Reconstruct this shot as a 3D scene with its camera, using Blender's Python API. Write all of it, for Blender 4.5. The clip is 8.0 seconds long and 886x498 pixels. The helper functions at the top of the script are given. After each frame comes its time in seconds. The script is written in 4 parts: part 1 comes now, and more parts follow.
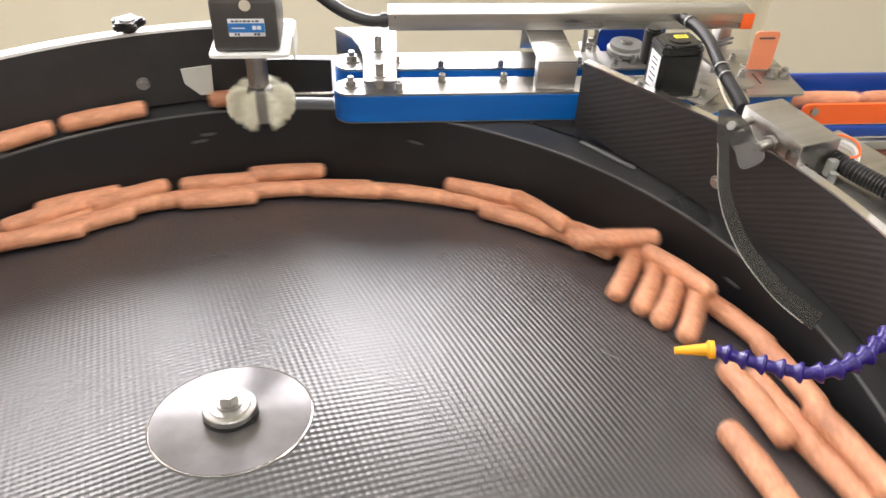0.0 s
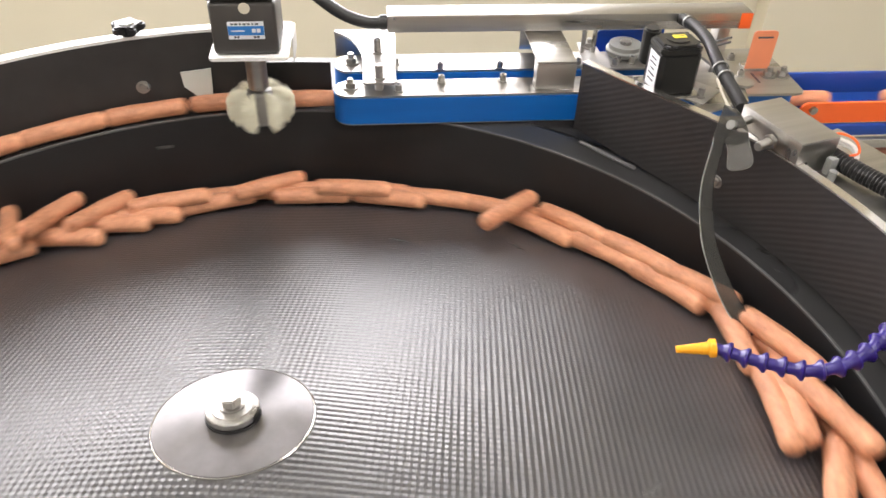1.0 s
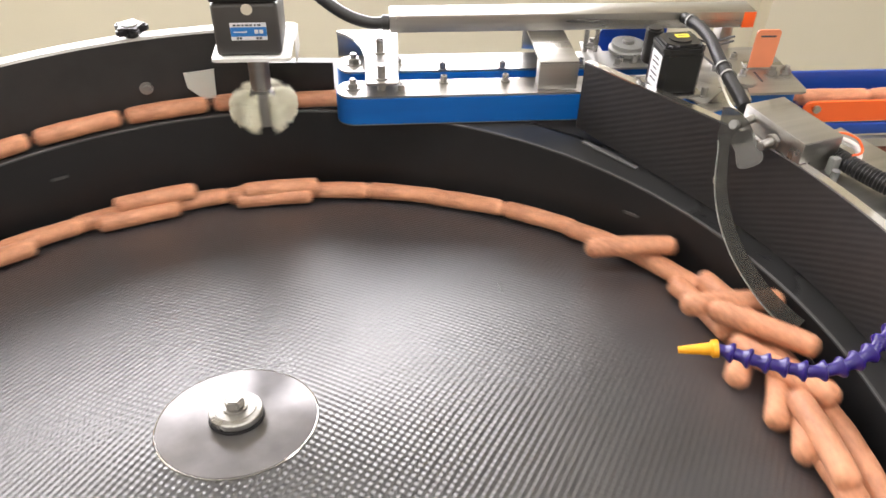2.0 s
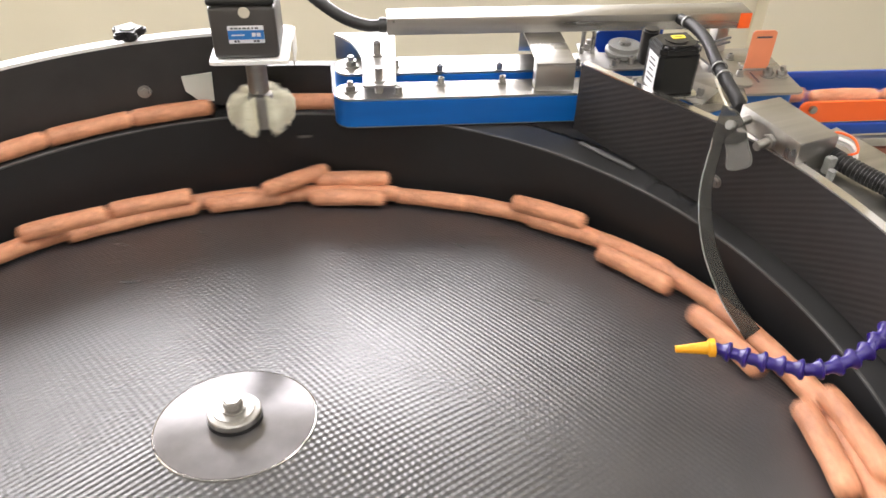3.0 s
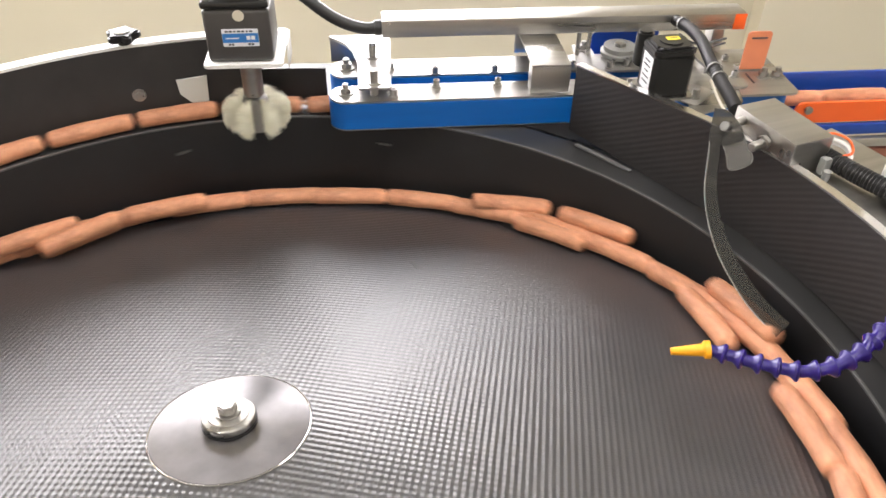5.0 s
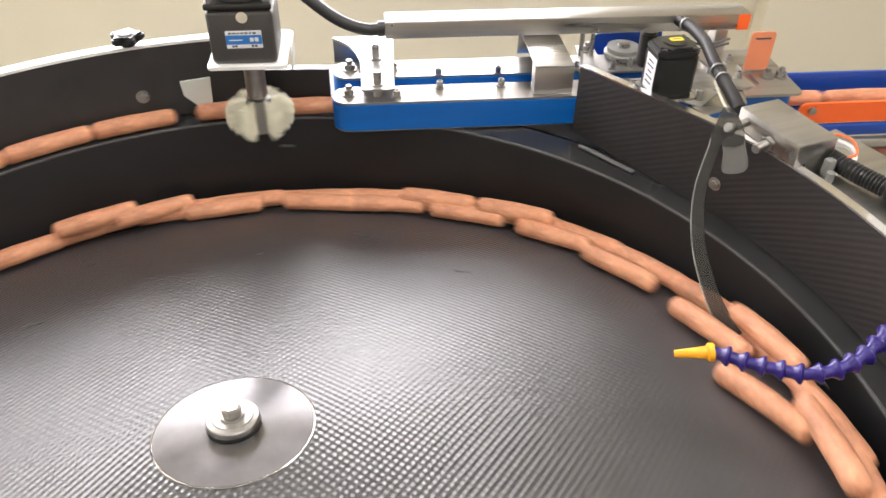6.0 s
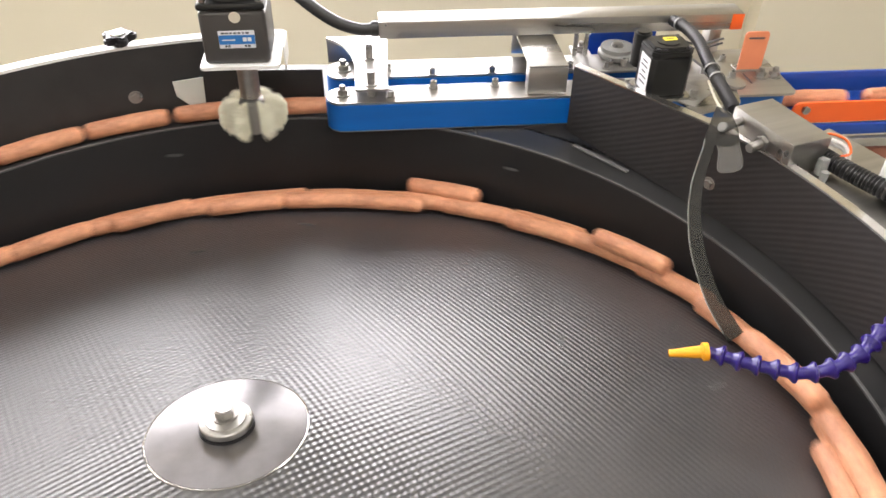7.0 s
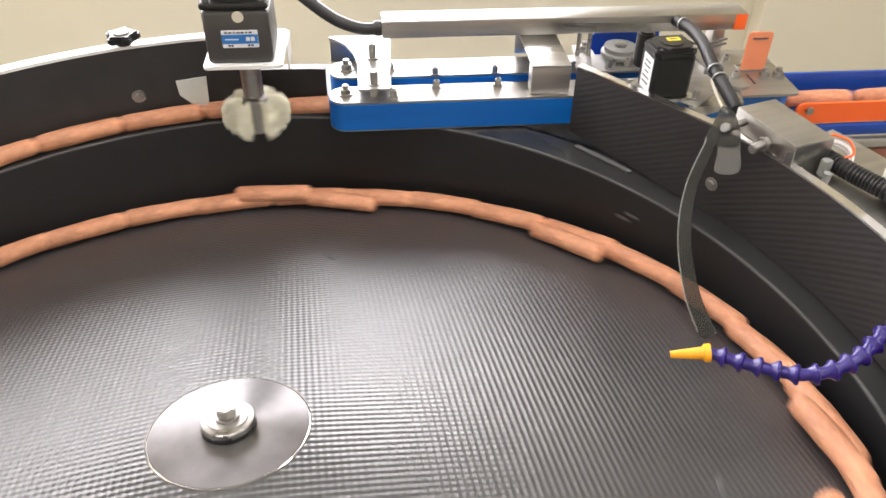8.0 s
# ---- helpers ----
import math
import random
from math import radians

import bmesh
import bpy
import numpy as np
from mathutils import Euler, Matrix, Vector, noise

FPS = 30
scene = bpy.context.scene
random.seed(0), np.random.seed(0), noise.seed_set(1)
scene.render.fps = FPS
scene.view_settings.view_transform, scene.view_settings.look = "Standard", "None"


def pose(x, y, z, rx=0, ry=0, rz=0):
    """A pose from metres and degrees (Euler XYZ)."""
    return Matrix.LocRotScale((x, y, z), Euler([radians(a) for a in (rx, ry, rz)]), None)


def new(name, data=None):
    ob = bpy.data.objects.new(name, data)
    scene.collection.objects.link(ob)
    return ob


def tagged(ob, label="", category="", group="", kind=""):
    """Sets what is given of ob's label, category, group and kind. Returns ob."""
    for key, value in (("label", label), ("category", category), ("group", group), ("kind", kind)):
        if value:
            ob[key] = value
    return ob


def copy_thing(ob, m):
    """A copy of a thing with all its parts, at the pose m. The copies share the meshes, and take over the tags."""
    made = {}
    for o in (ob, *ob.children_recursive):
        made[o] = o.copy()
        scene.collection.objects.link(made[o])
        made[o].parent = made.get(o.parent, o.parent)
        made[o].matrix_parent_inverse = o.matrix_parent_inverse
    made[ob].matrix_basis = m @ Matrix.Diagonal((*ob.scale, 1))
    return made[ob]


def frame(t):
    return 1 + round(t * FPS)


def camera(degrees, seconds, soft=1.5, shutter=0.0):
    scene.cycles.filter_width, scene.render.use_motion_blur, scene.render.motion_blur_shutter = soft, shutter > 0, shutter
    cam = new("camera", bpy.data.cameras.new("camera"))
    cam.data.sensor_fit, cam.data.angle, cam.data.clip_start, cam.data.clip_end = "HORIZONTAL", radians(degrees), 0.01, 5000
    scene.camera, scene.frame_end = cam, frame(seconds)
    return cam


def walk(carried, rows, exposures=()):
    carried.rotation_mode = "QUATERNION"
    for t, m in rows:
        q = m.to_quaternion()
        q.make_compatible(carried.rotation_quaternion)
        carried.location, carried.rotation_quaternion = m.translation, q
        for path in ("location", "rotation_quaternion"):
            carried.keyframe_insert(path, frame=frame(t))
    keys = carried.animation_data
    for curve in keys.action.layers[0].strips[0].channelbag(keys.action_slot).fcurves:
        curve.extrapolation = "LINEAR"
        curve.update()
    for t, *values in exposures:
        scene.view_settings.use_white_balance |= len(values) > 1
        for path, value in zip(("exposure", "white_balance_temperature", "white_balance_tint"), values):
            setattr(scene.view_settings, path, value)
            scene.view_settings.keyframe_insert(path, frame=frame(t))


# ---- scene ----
cam = camera(59.34, 8.0, soft=1.6, shutter=0.3)


def held(x, y, z, yaw, tilt, roll):
    return pose(x, y, z, 0, 0, yaw) @ pose(0, 0, 0, tilt) @ pose(0, 0, 0, 0, 0, roll)


walk(cam, [
    (0.0, held(-0.0080, -0.4945, 1.6083, -23.361, 51.119, 2.345)),
    (0.5, held(-0.0074, -0.4969, 1.6124, -23.312, 51.116, 2.022)),
    (1.0, held(-0.0098, -0.4957, 1.6081, -23.371, 51.262, 1.947)),
    (1.5, held(-0.0087, -0.4943, 1.6113, -23.071, 51.069, 1.705)),
    (3.0, held(-0.0076, -0.4993, 1.6110, -23.071, 51.343, 1.352)),
    (3.5, held(-0.0067, -0.4986, 1.6085, -23.217, 51.408, 1.351)),
    (4.0, held(-0.0055, -0.4961, 1.6106, -23.383, 51.378, 1.427)),
    (4.5, held(-0.0035, -0.4991, 1.6104, -23.358, 51.481, 1.300)),
    (6.0, held(-0.0029, -0.4969, 1.6142, -22.911, 51.365, 0.941)),
    (6.5, held(-0.0033, -0.4960, 1.6119, -23.180, 51.453, 1.014)),
    (7.0, held(-0.0013, -0.4958, 1.6120, -23.382, 51.426, 1.090)),
    (7.5, held(-0.0026, -0.4938, 1.6125, -23.271, 51.273, 1.026)),
    (8.0, held(-0.0000, -0.4957, 1.6139, -23.090, 51.314, 1.079)),
])

# ---- world, lights ----
LZ = 1.0        # height of the bowl's ledge above the floor
DAYLIGHT = 16.2  # radiance of the windows
TURN = -16.85   # direction in which the gripper belts run, degrees
world = bpy.data.worlds.new("world")
scene.world = world
world.use_nodes = True
world.node_tree.nodes["Background"].inputs[0].default_value = (0.9, 0.95, 1.0, 1)
world.node_tree.nodes["Background"].inputs[1].default_value = 0.05
scene.view_settings.exposure = 0.0

# ---- materials ----


def mat(name, base, rough=0.5, metal=0.0, vary=0.08, scale=40.0, bump=0.0, bump_scale=300.0, rough_vary=0.1, coat=0.0,
        stretch=(1, 1, 1), second=None, emit=None, sub=0.0, spec=0.5):
    m = bpy.data.materials.new(name)
    m.use_nodes = True
    nt = m.node_tree
    N, K = nt.nodes, nt.links
    b = N["Principled BSDF"]
    b.inputs["Roughness"].default_value = rough
    b.inputs["Metallic"].default_value = metal
    b.inputs["Coat Weight"].default_value = coat
    b.inputs["Specular IOR Level"].default_value = spec
    if emit:
        b.inputs["Emission Color"].default_value = (*emit[:3], 1)
        b.inputs["Emission Strength"].default_value = emit[3]
    if sub:
        b.inputs["Subsurface Weight"].default_value = sub
        b.inputs["Subsurface Radius"].default_value = (0.006, 0.003, 0.002)
        b.inputs["Subsurface Scale"].default_value = 0.5
    tc = N.new("ShaderNodeTexCoord")
    mp = N.new("ShaderNodeMapping")
    mp.inputs["Scale"].default_value = stretch
    K.new(tc.outputs["Object"], mp.inputs["Vector"])
    n1 = N.new("ShaderNodeTexNoise")
    n1.inputs["Scale"].default_value = scale
    n1.inputs["Detail"].default_value = 5
    K.new(mp.outputs[0], n1.inputs["Vector"])
    n2 = N.new("ShaderNodeTexNoise")
    n2.inputs["Scale"].default_value = scale * 0.13
    n2.inputs["Detail"].default_value = 3
    K.new(mp.outputs[0], n2.inputs["Vector"])
    mix = N.new("ShaderNodeMath")
    mix.operation = "ADD"
    K.new(n1.outputs["Fac"], mix.inputs[0])
    K.new(n2.outputs["Fac"], mix.inputs[1])
    ramp = N.new("ShaderNodeValToRGB")
    lo = [max(0, c * (1 - vary)) for c in base]
    hi = [min(1, c * (1 + vary)) for c in (second or base)]
    ramp.color_ramp.elements[0].position, ramp.color_ramp.elements[1].position = 0.3, 0.7
    ramp.color_ramp.elements[0].color, ramp.color_ramp.elements[1].color = (*lo, 1), (*hi, 1)
    half = N.new("ShaderNodeMath")
    half.operation = "MULTIPLY"
    half.inputs[1].default_value = 0.5
    K.new(mix.outputs[0], half.inputs[0])
    K.new(half.outputs[0], ramp.inputs[0])
    K.new(ramp.outputs[0], b.inputs["Base Color"])
    if rough_vary:
        mr = N.new("ShaderNodeMapRange")
        mr.inputs["From Min"].default_value, mr.inputs["From Max"].default_value = 0.35, 0.65
        mr.inputs["To Min"].default_value, mr.inputs["To Max"].default_value = max(0.02, rough - rough_vary), min(1, rough + rough_vary)
        K.new(n2.outputs["Fac"], mr.inputs["Value"])
        K.new(mr.outputs[0], b.inputs["Roughness"])
    if bump:
        nb = N.new("ShaderNodeTexNoise")
        nb.inputs["Scale"].default_value = bump_scale
        nb.inputs["Detail"].default_value = 4
        K.new(mp.outputs[0], nb.inputs["Vector"])
        bp = N.new("ShaderNodeBump")
        bp.inputs["Strength"].default_value = bump
        bp.inputs["Distance"].default_value = 0.002
        K.new(nb.outputs["Fac"], bp.inputs["Height"])
        K.new(bp.outputs[0], b.inputs["Normal"])
    return m


def woven(name, base, rough, pitch, depth, strength, cylinder=0.0, ratio=1.0, spec=0.7):
    """Black belting with a fine woven relief; on a cylinder of that radius it wraps round it."""
    m = mat(name, base, rough, vary=0.18, scale=25, rough_vary=0.015)
    nt = m.node_tree
    N, K = nt.nodes, nt.links
    b = N["Principled BSDF"]
    b.inputs["Specular IOR Level"].default_value = spec
    tc = N.new("ShaderNodeTexCoord")
    sep = N.new("ShaderNodeSeparateXYZ")
    K.new(tc.outputs["Object"], sep.inputs[0])

    def math_node(op, a, c=None):
        n = N.new("ShaderNodeMath")
        n.operation = op
        for i, v in enumerate((a, c)):
            if v is None:
                continue
            if isinstance(v, (int, float)):
                n.inputs[i].default_value = v
            else:
                K.new(v, n.inputs[i])
        return n.outputs[0]
    if cylinder:
        u = math_node("MULTIPLY", math_node("ARCTAN2", sep.outputs[1], sep.outputs[0]), cylinder)
        w = sep.outputs[2]
    else:
        u, w = sep.outputs[0], sep.outputs[1]
    k = 2 * math.pi / pitch
    a = math_node("SINE", math_node("MULTIPLY", u, k * ratio))
    c = math_node("SINE", math_node("MULTIPLY", w if not cylinder else math_node("ADD", w, math_node("MULTIPLY", u, 0.62)), k))
    h = math_node("MULTIPLY", math_node("ADD", a, math_node("MULTIPLY", c, 1.0)), 0.25) if not cylinder else math_node("ADD", math_node("MULTIPLY", c, 0.4), math_node("MULTIPLY", a, 0.12))
    bp = N.new("ShaderNodeBump")
    bp.inputs["Strength"].default_value = strength
    bp.inputs["Distance"].default_value = depth
    K.new(h, bp.inputs["Height"])
    K.new(bp.outputs[0], b.inputs["Normal"])
    return m


M_DISC = woven("woven_black_belting", (0.042, 0.041, 0.044), 0.30, 0.0068, 0.0008, 0.9, spec=1.0)
M_FENCE = woven("ribbed_black_belting", (0.022, 0.0202, 0.0208), 0.5, 0.0092, 0.0006, 0.42, 0.68, 0.3, spec=0.55)
M_SHEET = mat("matte_black_sheet", (0.030, 0.029, 0.029), 0.5, vary=0.3, scale=18, bump=0.10, bump_scale=140)
M_BLACK = mat("black_plastic", (0.012, 0.012, 0.013), 0.42, vary=0.25, scale=30, bump=0.05)
M_BOWL = mat("satin_black_bowl", (0.011, 0.011, 0.012), 0.45, vary=0.3, scale=14, bump=0.06, bump_scale=120, spec=0.42)
M_LEDGE = mat("glossy_black_ledge", (0.028, 0.028, 0.029), 0.30, vary=0.3, scale=14, bump=0.04, bump_scale=120)
M_LIP = mat("worn_grey_edge", (0.085, 0.085, 0.085), 0.4, vary=0.3, scale=60)
# grey that imitates the soft reflection on the ledge at the wall's foot
M_GLEAM = mat("grey_ledge_gleam", (0.13, 0.13, 0.13), 0.4, vary=0.2, scale=60)
M_STEEL = mat("brushed_stainless", (0.42, 0.408, 0.385), 0.38, 1.0, vary=0.16, scale=90, stretch=(0.05, 1, 1), bump=0.12, bump_scale=400, rough_vary=0.14)
M_POLISH = mat("polished_stainless", (0.66, 0.64, 0.61), 0.2, 1.0, vary=0.05, scale=25, bump=0.02, bump_scale=200, rough_vary=0.06)
M_SATIN = mat("satin_stainless", (0.43, 0.42, 0.405), 0.44, 1.0, vary=0.04, scale=30, bump=0.03, bump_scale=300)
M_SPUN = mat("worn_spun_stainless", (0.20, 0.193, 0.198), 0.31, 1.0, vary=0.22, scale=45, rough_vary=0.04)
spun_tangent = M_SPUN.node_tree.nodes.new("ShaderNodeTangent")
spun_tangent.direction_type, spun_tangent.axis = "RADIAL", "Z"
spun_bsdf = M_SPUN.node_tree.nodes["Principled BSDF"]
spun_bsdf.inputs["Anisotropic"].default_value = 0.75
spun_bsdf.inputs["Anisotropic Rotation"].default_value = 0.25
M_SPUN.node_tree.links.new(spun_tangent.outputs[0], spun_bsdf.inputs["Tangent"])
M_BOLT = mat("zinc_bolt", (0.40, 0.39, 0.37), 0.35, 1.0, vary=0.2, scale=200)
M_WHITE = mat("white_painted_steel", (0.78, 0.78, 0.77), 0.4, vary=0.03, scale=20)
M_BLUE = mat("blue_belt", (0.002, 0.105, 0.43), 0.42, vary=0.12, scale=30, bump=0.05, second=(0.002, 0.13, 0.47), stretch=(0.15, 1, 1))
M_BLUEDARK = mat("blue_conveyor", (0.010, 0.055, 0.30), 0.45, vary=0.1, scale=12)
M_ORANGE = mat("plain_orange", (0.85, 0.13, 0.02), 0.4, vary=0.08, scale=15, bump=0.03)
M_SALMON = mat("peach_film_on_steel", (0.72, 0.24, 0.12), 0.38, vary=0.12, scale=18)
M_RUST = mat("brown_primed_frame", (0.22, 0.08, 0.05), 0.6, vary=0.2, scale=12)
M_CREAM = mat("cream_wall_panel", (0.66, 0.61, 0.48), 0.55, vary=0.03, scale=3, bump=0.03, bump_scale=80)
M_FLOOR = mat("grey_epoxy_floor", (0.35, 0.35, 0.33), 0.45, vary=0.12, scale=8)
M_CEIL = mat("grey_ceiling", (0.42, 0.42, 0.41), 0.7, vary=0.02, scale=4)
M_LAMP = mat("lamp_diffuser", (0.9, 0.9, 0.9), 0.5, emit=(1.0, 0.95, 0.91, 9.5), vary=0)
M_MOTOR = mat("grey_cast_motor", (0.055, 0.052, 0.05), 0.42, vary=0.1, scale=30, bump=0.08, bump_scale=500)
M_CAST = mat("grey_cast_iron", (0.20, 0.20, 0.19), 0.55, vary=0.15, scale=40, bump=0.1)
M_MOTORBLK = mat("glossy_black_motor", (0.010, 0.010, 0.010), 0.42, vary=0.2, scale=20)
M_LABEL = mat("label_white", (0.75, 0.76, 0.78), 0.45, vary=0.03)
M_LABELBLUE = mat("label_blue", (0.03, 0.19, 0.55), 0.4, vary=0.05)
M_INK = mat("label_ink", (0.05, 0.05, 0.06), 0.6, vary=0.05)
M_YELLOWLBL = mat("label_yellow", (0.80, 0.66, 0.05), 0.5, vary=0.05)
M_CREAMSTK = mat("sticker_cream", (0.62, 0.58, 0.48), 0.5, vary=0.06)
M_PATCH = mat("milky_plastic", (0.62, 0.64, 0.60), 0.4, vary=0.05, scale=40, sub=0.1)
M_PURPLE = mat("violet_plastic", (0.018, 0.007, 0.145), 0.25, vary=0.1, scale=50)
M_AMBER = mat("amber_nozzle", (0.85, 0.38, 0.01), 0.33, vary=0.06, scale=50)
M_HOSE = mat("black_hose", (0.016, 0.016, 0.017), 0.4, vary=0.2, scale=60)


def smoky(name, base, rough, clear, tint=0.8, spec=0.5):
    """Plastic that lets part of the light through."""
    m = mat(name, base, rough, vary=0.2, scale=30, spec=spec)
    nt = m.node_tree
    N, K = nt.nodes, nt.links
    t = N.new("ShaderNodeBsdfTransparent")
    t.inputs[0].default_value = (tint, tint, tint * 0.98, 1)
    mix = N.new("ShaderNodeMixShader")
    mix.inputs[0].default_value = 1 - clear
    K.new(t.outputs[0], mix.inputs[1])
    K.new(N["Principled BSDF"].outputs[0], mix.inputs[2])
    K.new(mix.outputs[0], N["Material Output"].inputs["Surface"])
    return m


M_SAUS = mat("sausage_skin", (0.46, 0.181, 0.092), 0.52, vary=0.34, scale=190, bump=0.9, bump_scale=300, second=(0.60, 0.292, 0.166), sub=0.1)
M_BRISTLE = smoky("cream_nylon", (0.94, 0.90, 0.72), 0.6, 0.05)
M_CLEAR = smoky("clear_plastic", (0.55, 0.56, 0.55), 0.15, 0.6)
M_BLADE = smoky("smoky_plastic_blade", (0.075, 0.075, 0.07), 0.28, 0.64, 0.5, 0.4)
M_FROST = smoky("frosted_plastic_lobe", (0.15, 0.146, 0.138), 0.4, 0.45, 0.75)
M_HEAD = smoky("smoky_plastic_head", (0.06, 0.058, 0.055), 0.25, 0.58, 0.65)

# ---- mesh helpers ----


def part(name, bm, material, parent=None, label="", smooth=True, m=None):
    me = bpy.data.meshes.new(name)
    if m is not None:
        bmesh.ops.transform(bm, matrix=m, verts=bm.verts)
    bmesh.ops.recalc_face_normals(bm, faces=bm.faces)
    bm.to_mesh(me)
    bm.free()
    if smooth:
        me.shade_smooth()
        me.set_sharp_from_angle(angle=radians(35))
    me.materials.append(material)
    ob = new(name, me)
    if parent:
        ob.parent = parent
    if label:
        tagged(ob, label)
    return ob


def empty(name, m=None, label="", category="", group="", kind=""):
    ob = new(name)
    ob.empty_display_size = 0.05
    if m is not None:
        ob.matrix_basis = m
    return tagged(ob, label, category, group, kind)


def box(sx, sy, sz, at=(0, 0, 0), bevel=0.0, seg=2):
    bm = bmesh.new()
    bmesh.ops.create_cube(bm, size=1, matrix=Matrix.Translation(at) @ Matrix.Diagonal((sx, sy, sz, 1)))
    if bevel:
        bmesh.ops.bevel(bm, geom=bm.edges[:], offset=bevel, segments=seg, affect="EDGES", profile=0.5)
    return bm


def cyl(r, h, at=(0, 0, 0), seg=32, r2=None, bevel=0.0, turn=None):
    """A cylinder on its base at `at`, turned by the matrix `turn` first."""
    bm = bmesh.new()
    bmesh.ops.create_cone(bm, cap_ends=True, segments=seg, radius1=r, radius2=r if r2 is None else r2, depth=h, matrix=Matrix.Translation((0, 0, h / 2)))
    if bevel:
        es = [e for e in bm.edges if len(e.link_faces) == 2 and e.calc_face_angle(0) > 0.9]
        bmesh.ops.bevel(bm, geom=es, offset=bevel, segments=2, affect="EDGES")
    bmesh.ops.transform(bm, matrix=Matrix.Translation(at) @ (turn or Matrix()), verts=bm.verts)
    return bm


def revolve(profile, a0=0.0, a1=360.0, seg=96):
    """A closed profile of (radius, height) turned about z from a0 to a1 degrees."""
    bm = bmesh.new()
    full = abs(a1 - a0) >= 359.99
    n = seg if full else seg + 1
    rings = []
    for i in range(n):
        a = radians(a0 + (a1 - a0) * i / seg)
        rings.append([bm.verts.new((r * math.cos(a), r * math.sin(a), z)) for r, z in profile])
    k = len(profile)
    for i in range(seg):
        A, B = rings[i], rings[(i + 1) % n]
        for j in range(k):
            bm.faces.new((A[j], A[(j + 1) % k], B[(j + 1) % k], B[j]))
    if not full:
        bm.faces.new(rings[0])
        bm.faces.new(rings[-1][::-1])
    return bm


def extrude(poly, z0, z1, bevel=0.0):
    bm = bmesh.new()
    lo = [bm.verts.new((x, y, z0)) for x, y in poly]
    hi = [bm.verts.new((x, y, z1)) for x, y in poly]
    bm.faces.new(lo[::-1])
    bm.faces.new(hi)
    n = len(poly)
    for i in range(n):
        bm.faces.new((lo[i], lo[(i + 1) % n], hi[(i + 1) % n], hi[i]))
    if bevel:
        es = [e for e in bm.edges if any(len(f.verts) == n for f in e.link_faces)]
        bmesh.ops.bevel(bm, geom=es, offset=bevel, segments=2, affect="EDGES")
    return bm


def rounded(x0, y0, x1, y1, r, seg=5, corners=(1, 1, 1, 1)):
    """Outline of a rectangle with round corners, from the lower left one on."""
    pts = []
    for (cx, cy, a, on) in ((x0 + r, y0 + r, 180, corners[0]), (x1 - r, y0 + r, 270, corners[1]), (x1 - r, y1 - r, 0, corners[2]), (x0 + r, y1 - r, 90, corners[3])):
        if on:
            pts += [(cx + r * math.cos(radians(a + 90 * i / seg)), cy + r * math.sin(radians(a + 90 * i / seg))) for i in range(seg + 1)]
        else:
            b = radians(a + 45)
            pts.append((cx + r * math.copysign(1, math.cos(b)), cy + r * math.copysign(1, math.sin(b))))
    return pts


def spline(points, n):
    """n + 1 places on a smooth line through the points."""
    P = [Vector(p) for p in points]
    P = [2 * P[0] - P[1]] + P + [2 * P[-1] - P[-2]]
    out = []
    m = len(P) - 3
    for i in range(n + 1):
        u = i / n * m
        k = min(int(u), m - 1)
        t = u - k
        a, b, c, d = P[k:k + 4]
        out.append(0.5 * (2 * b + (c - a) * t + (2 * a - 5 * b + 4 * c - d) * t * t + (3 * b - a - 3 * c + d) * t ** 3))
    return out


def tube(path, radius, seg=12, cap=True):
    """A round tube along the path; radius: a number or a function of the index."""
    bm = bmesh.new()
    rings = []
    nrm = None
    for i, p in enumerate(path):
        d = (path[min(i + 1, len(path) - 1)] - path[max(i - 1, 0)]).normalized()
        if nrm is None:
            nrm = d.orthogonal().normalized()
        nrm = (nrm - d * nrm.dot(d)).normalized()
        side = d.cross(nrm)
        r = radius(i) if callable(radius) else radius
        rings.append([bm.verts.new(p + r * (math.cos(2 * math.pi * j / seg) * nrm + math.sin(2 * math.pi * j / seg) * side)) for j in range(seg)])
    for A, B in zip(rings, rings[1:]):
        for j in range(seg):
            bm.faces.new((A[j], A[(j + 1) % seg], B[(j + 1) % seg], B[j]))
    if cap:
        bm.faces.new(rings[0][::-1])
        bm.faces.new(rings[-1])
    return bm


def join(*bms):
    out = bmesh.new()
    for b in bms:
        me = bpy.data.meshes.new("tmp")
        b.to_mesh(me)
        out.from_mesh(me)
        b.free()
        bpy.data.meshes.remove(me)
    return out


def along(d):
    """The turn that takes z to the direction d."""
    return Vector(d).to_track_quat("Z", "Y").to_matrix().to_4x4()


BELT = pose(0, 0, LZ, 0, 0, TURN)   # frame of the gripper belts: x along them, y outwards, z above the ledge

# ---- the room ----


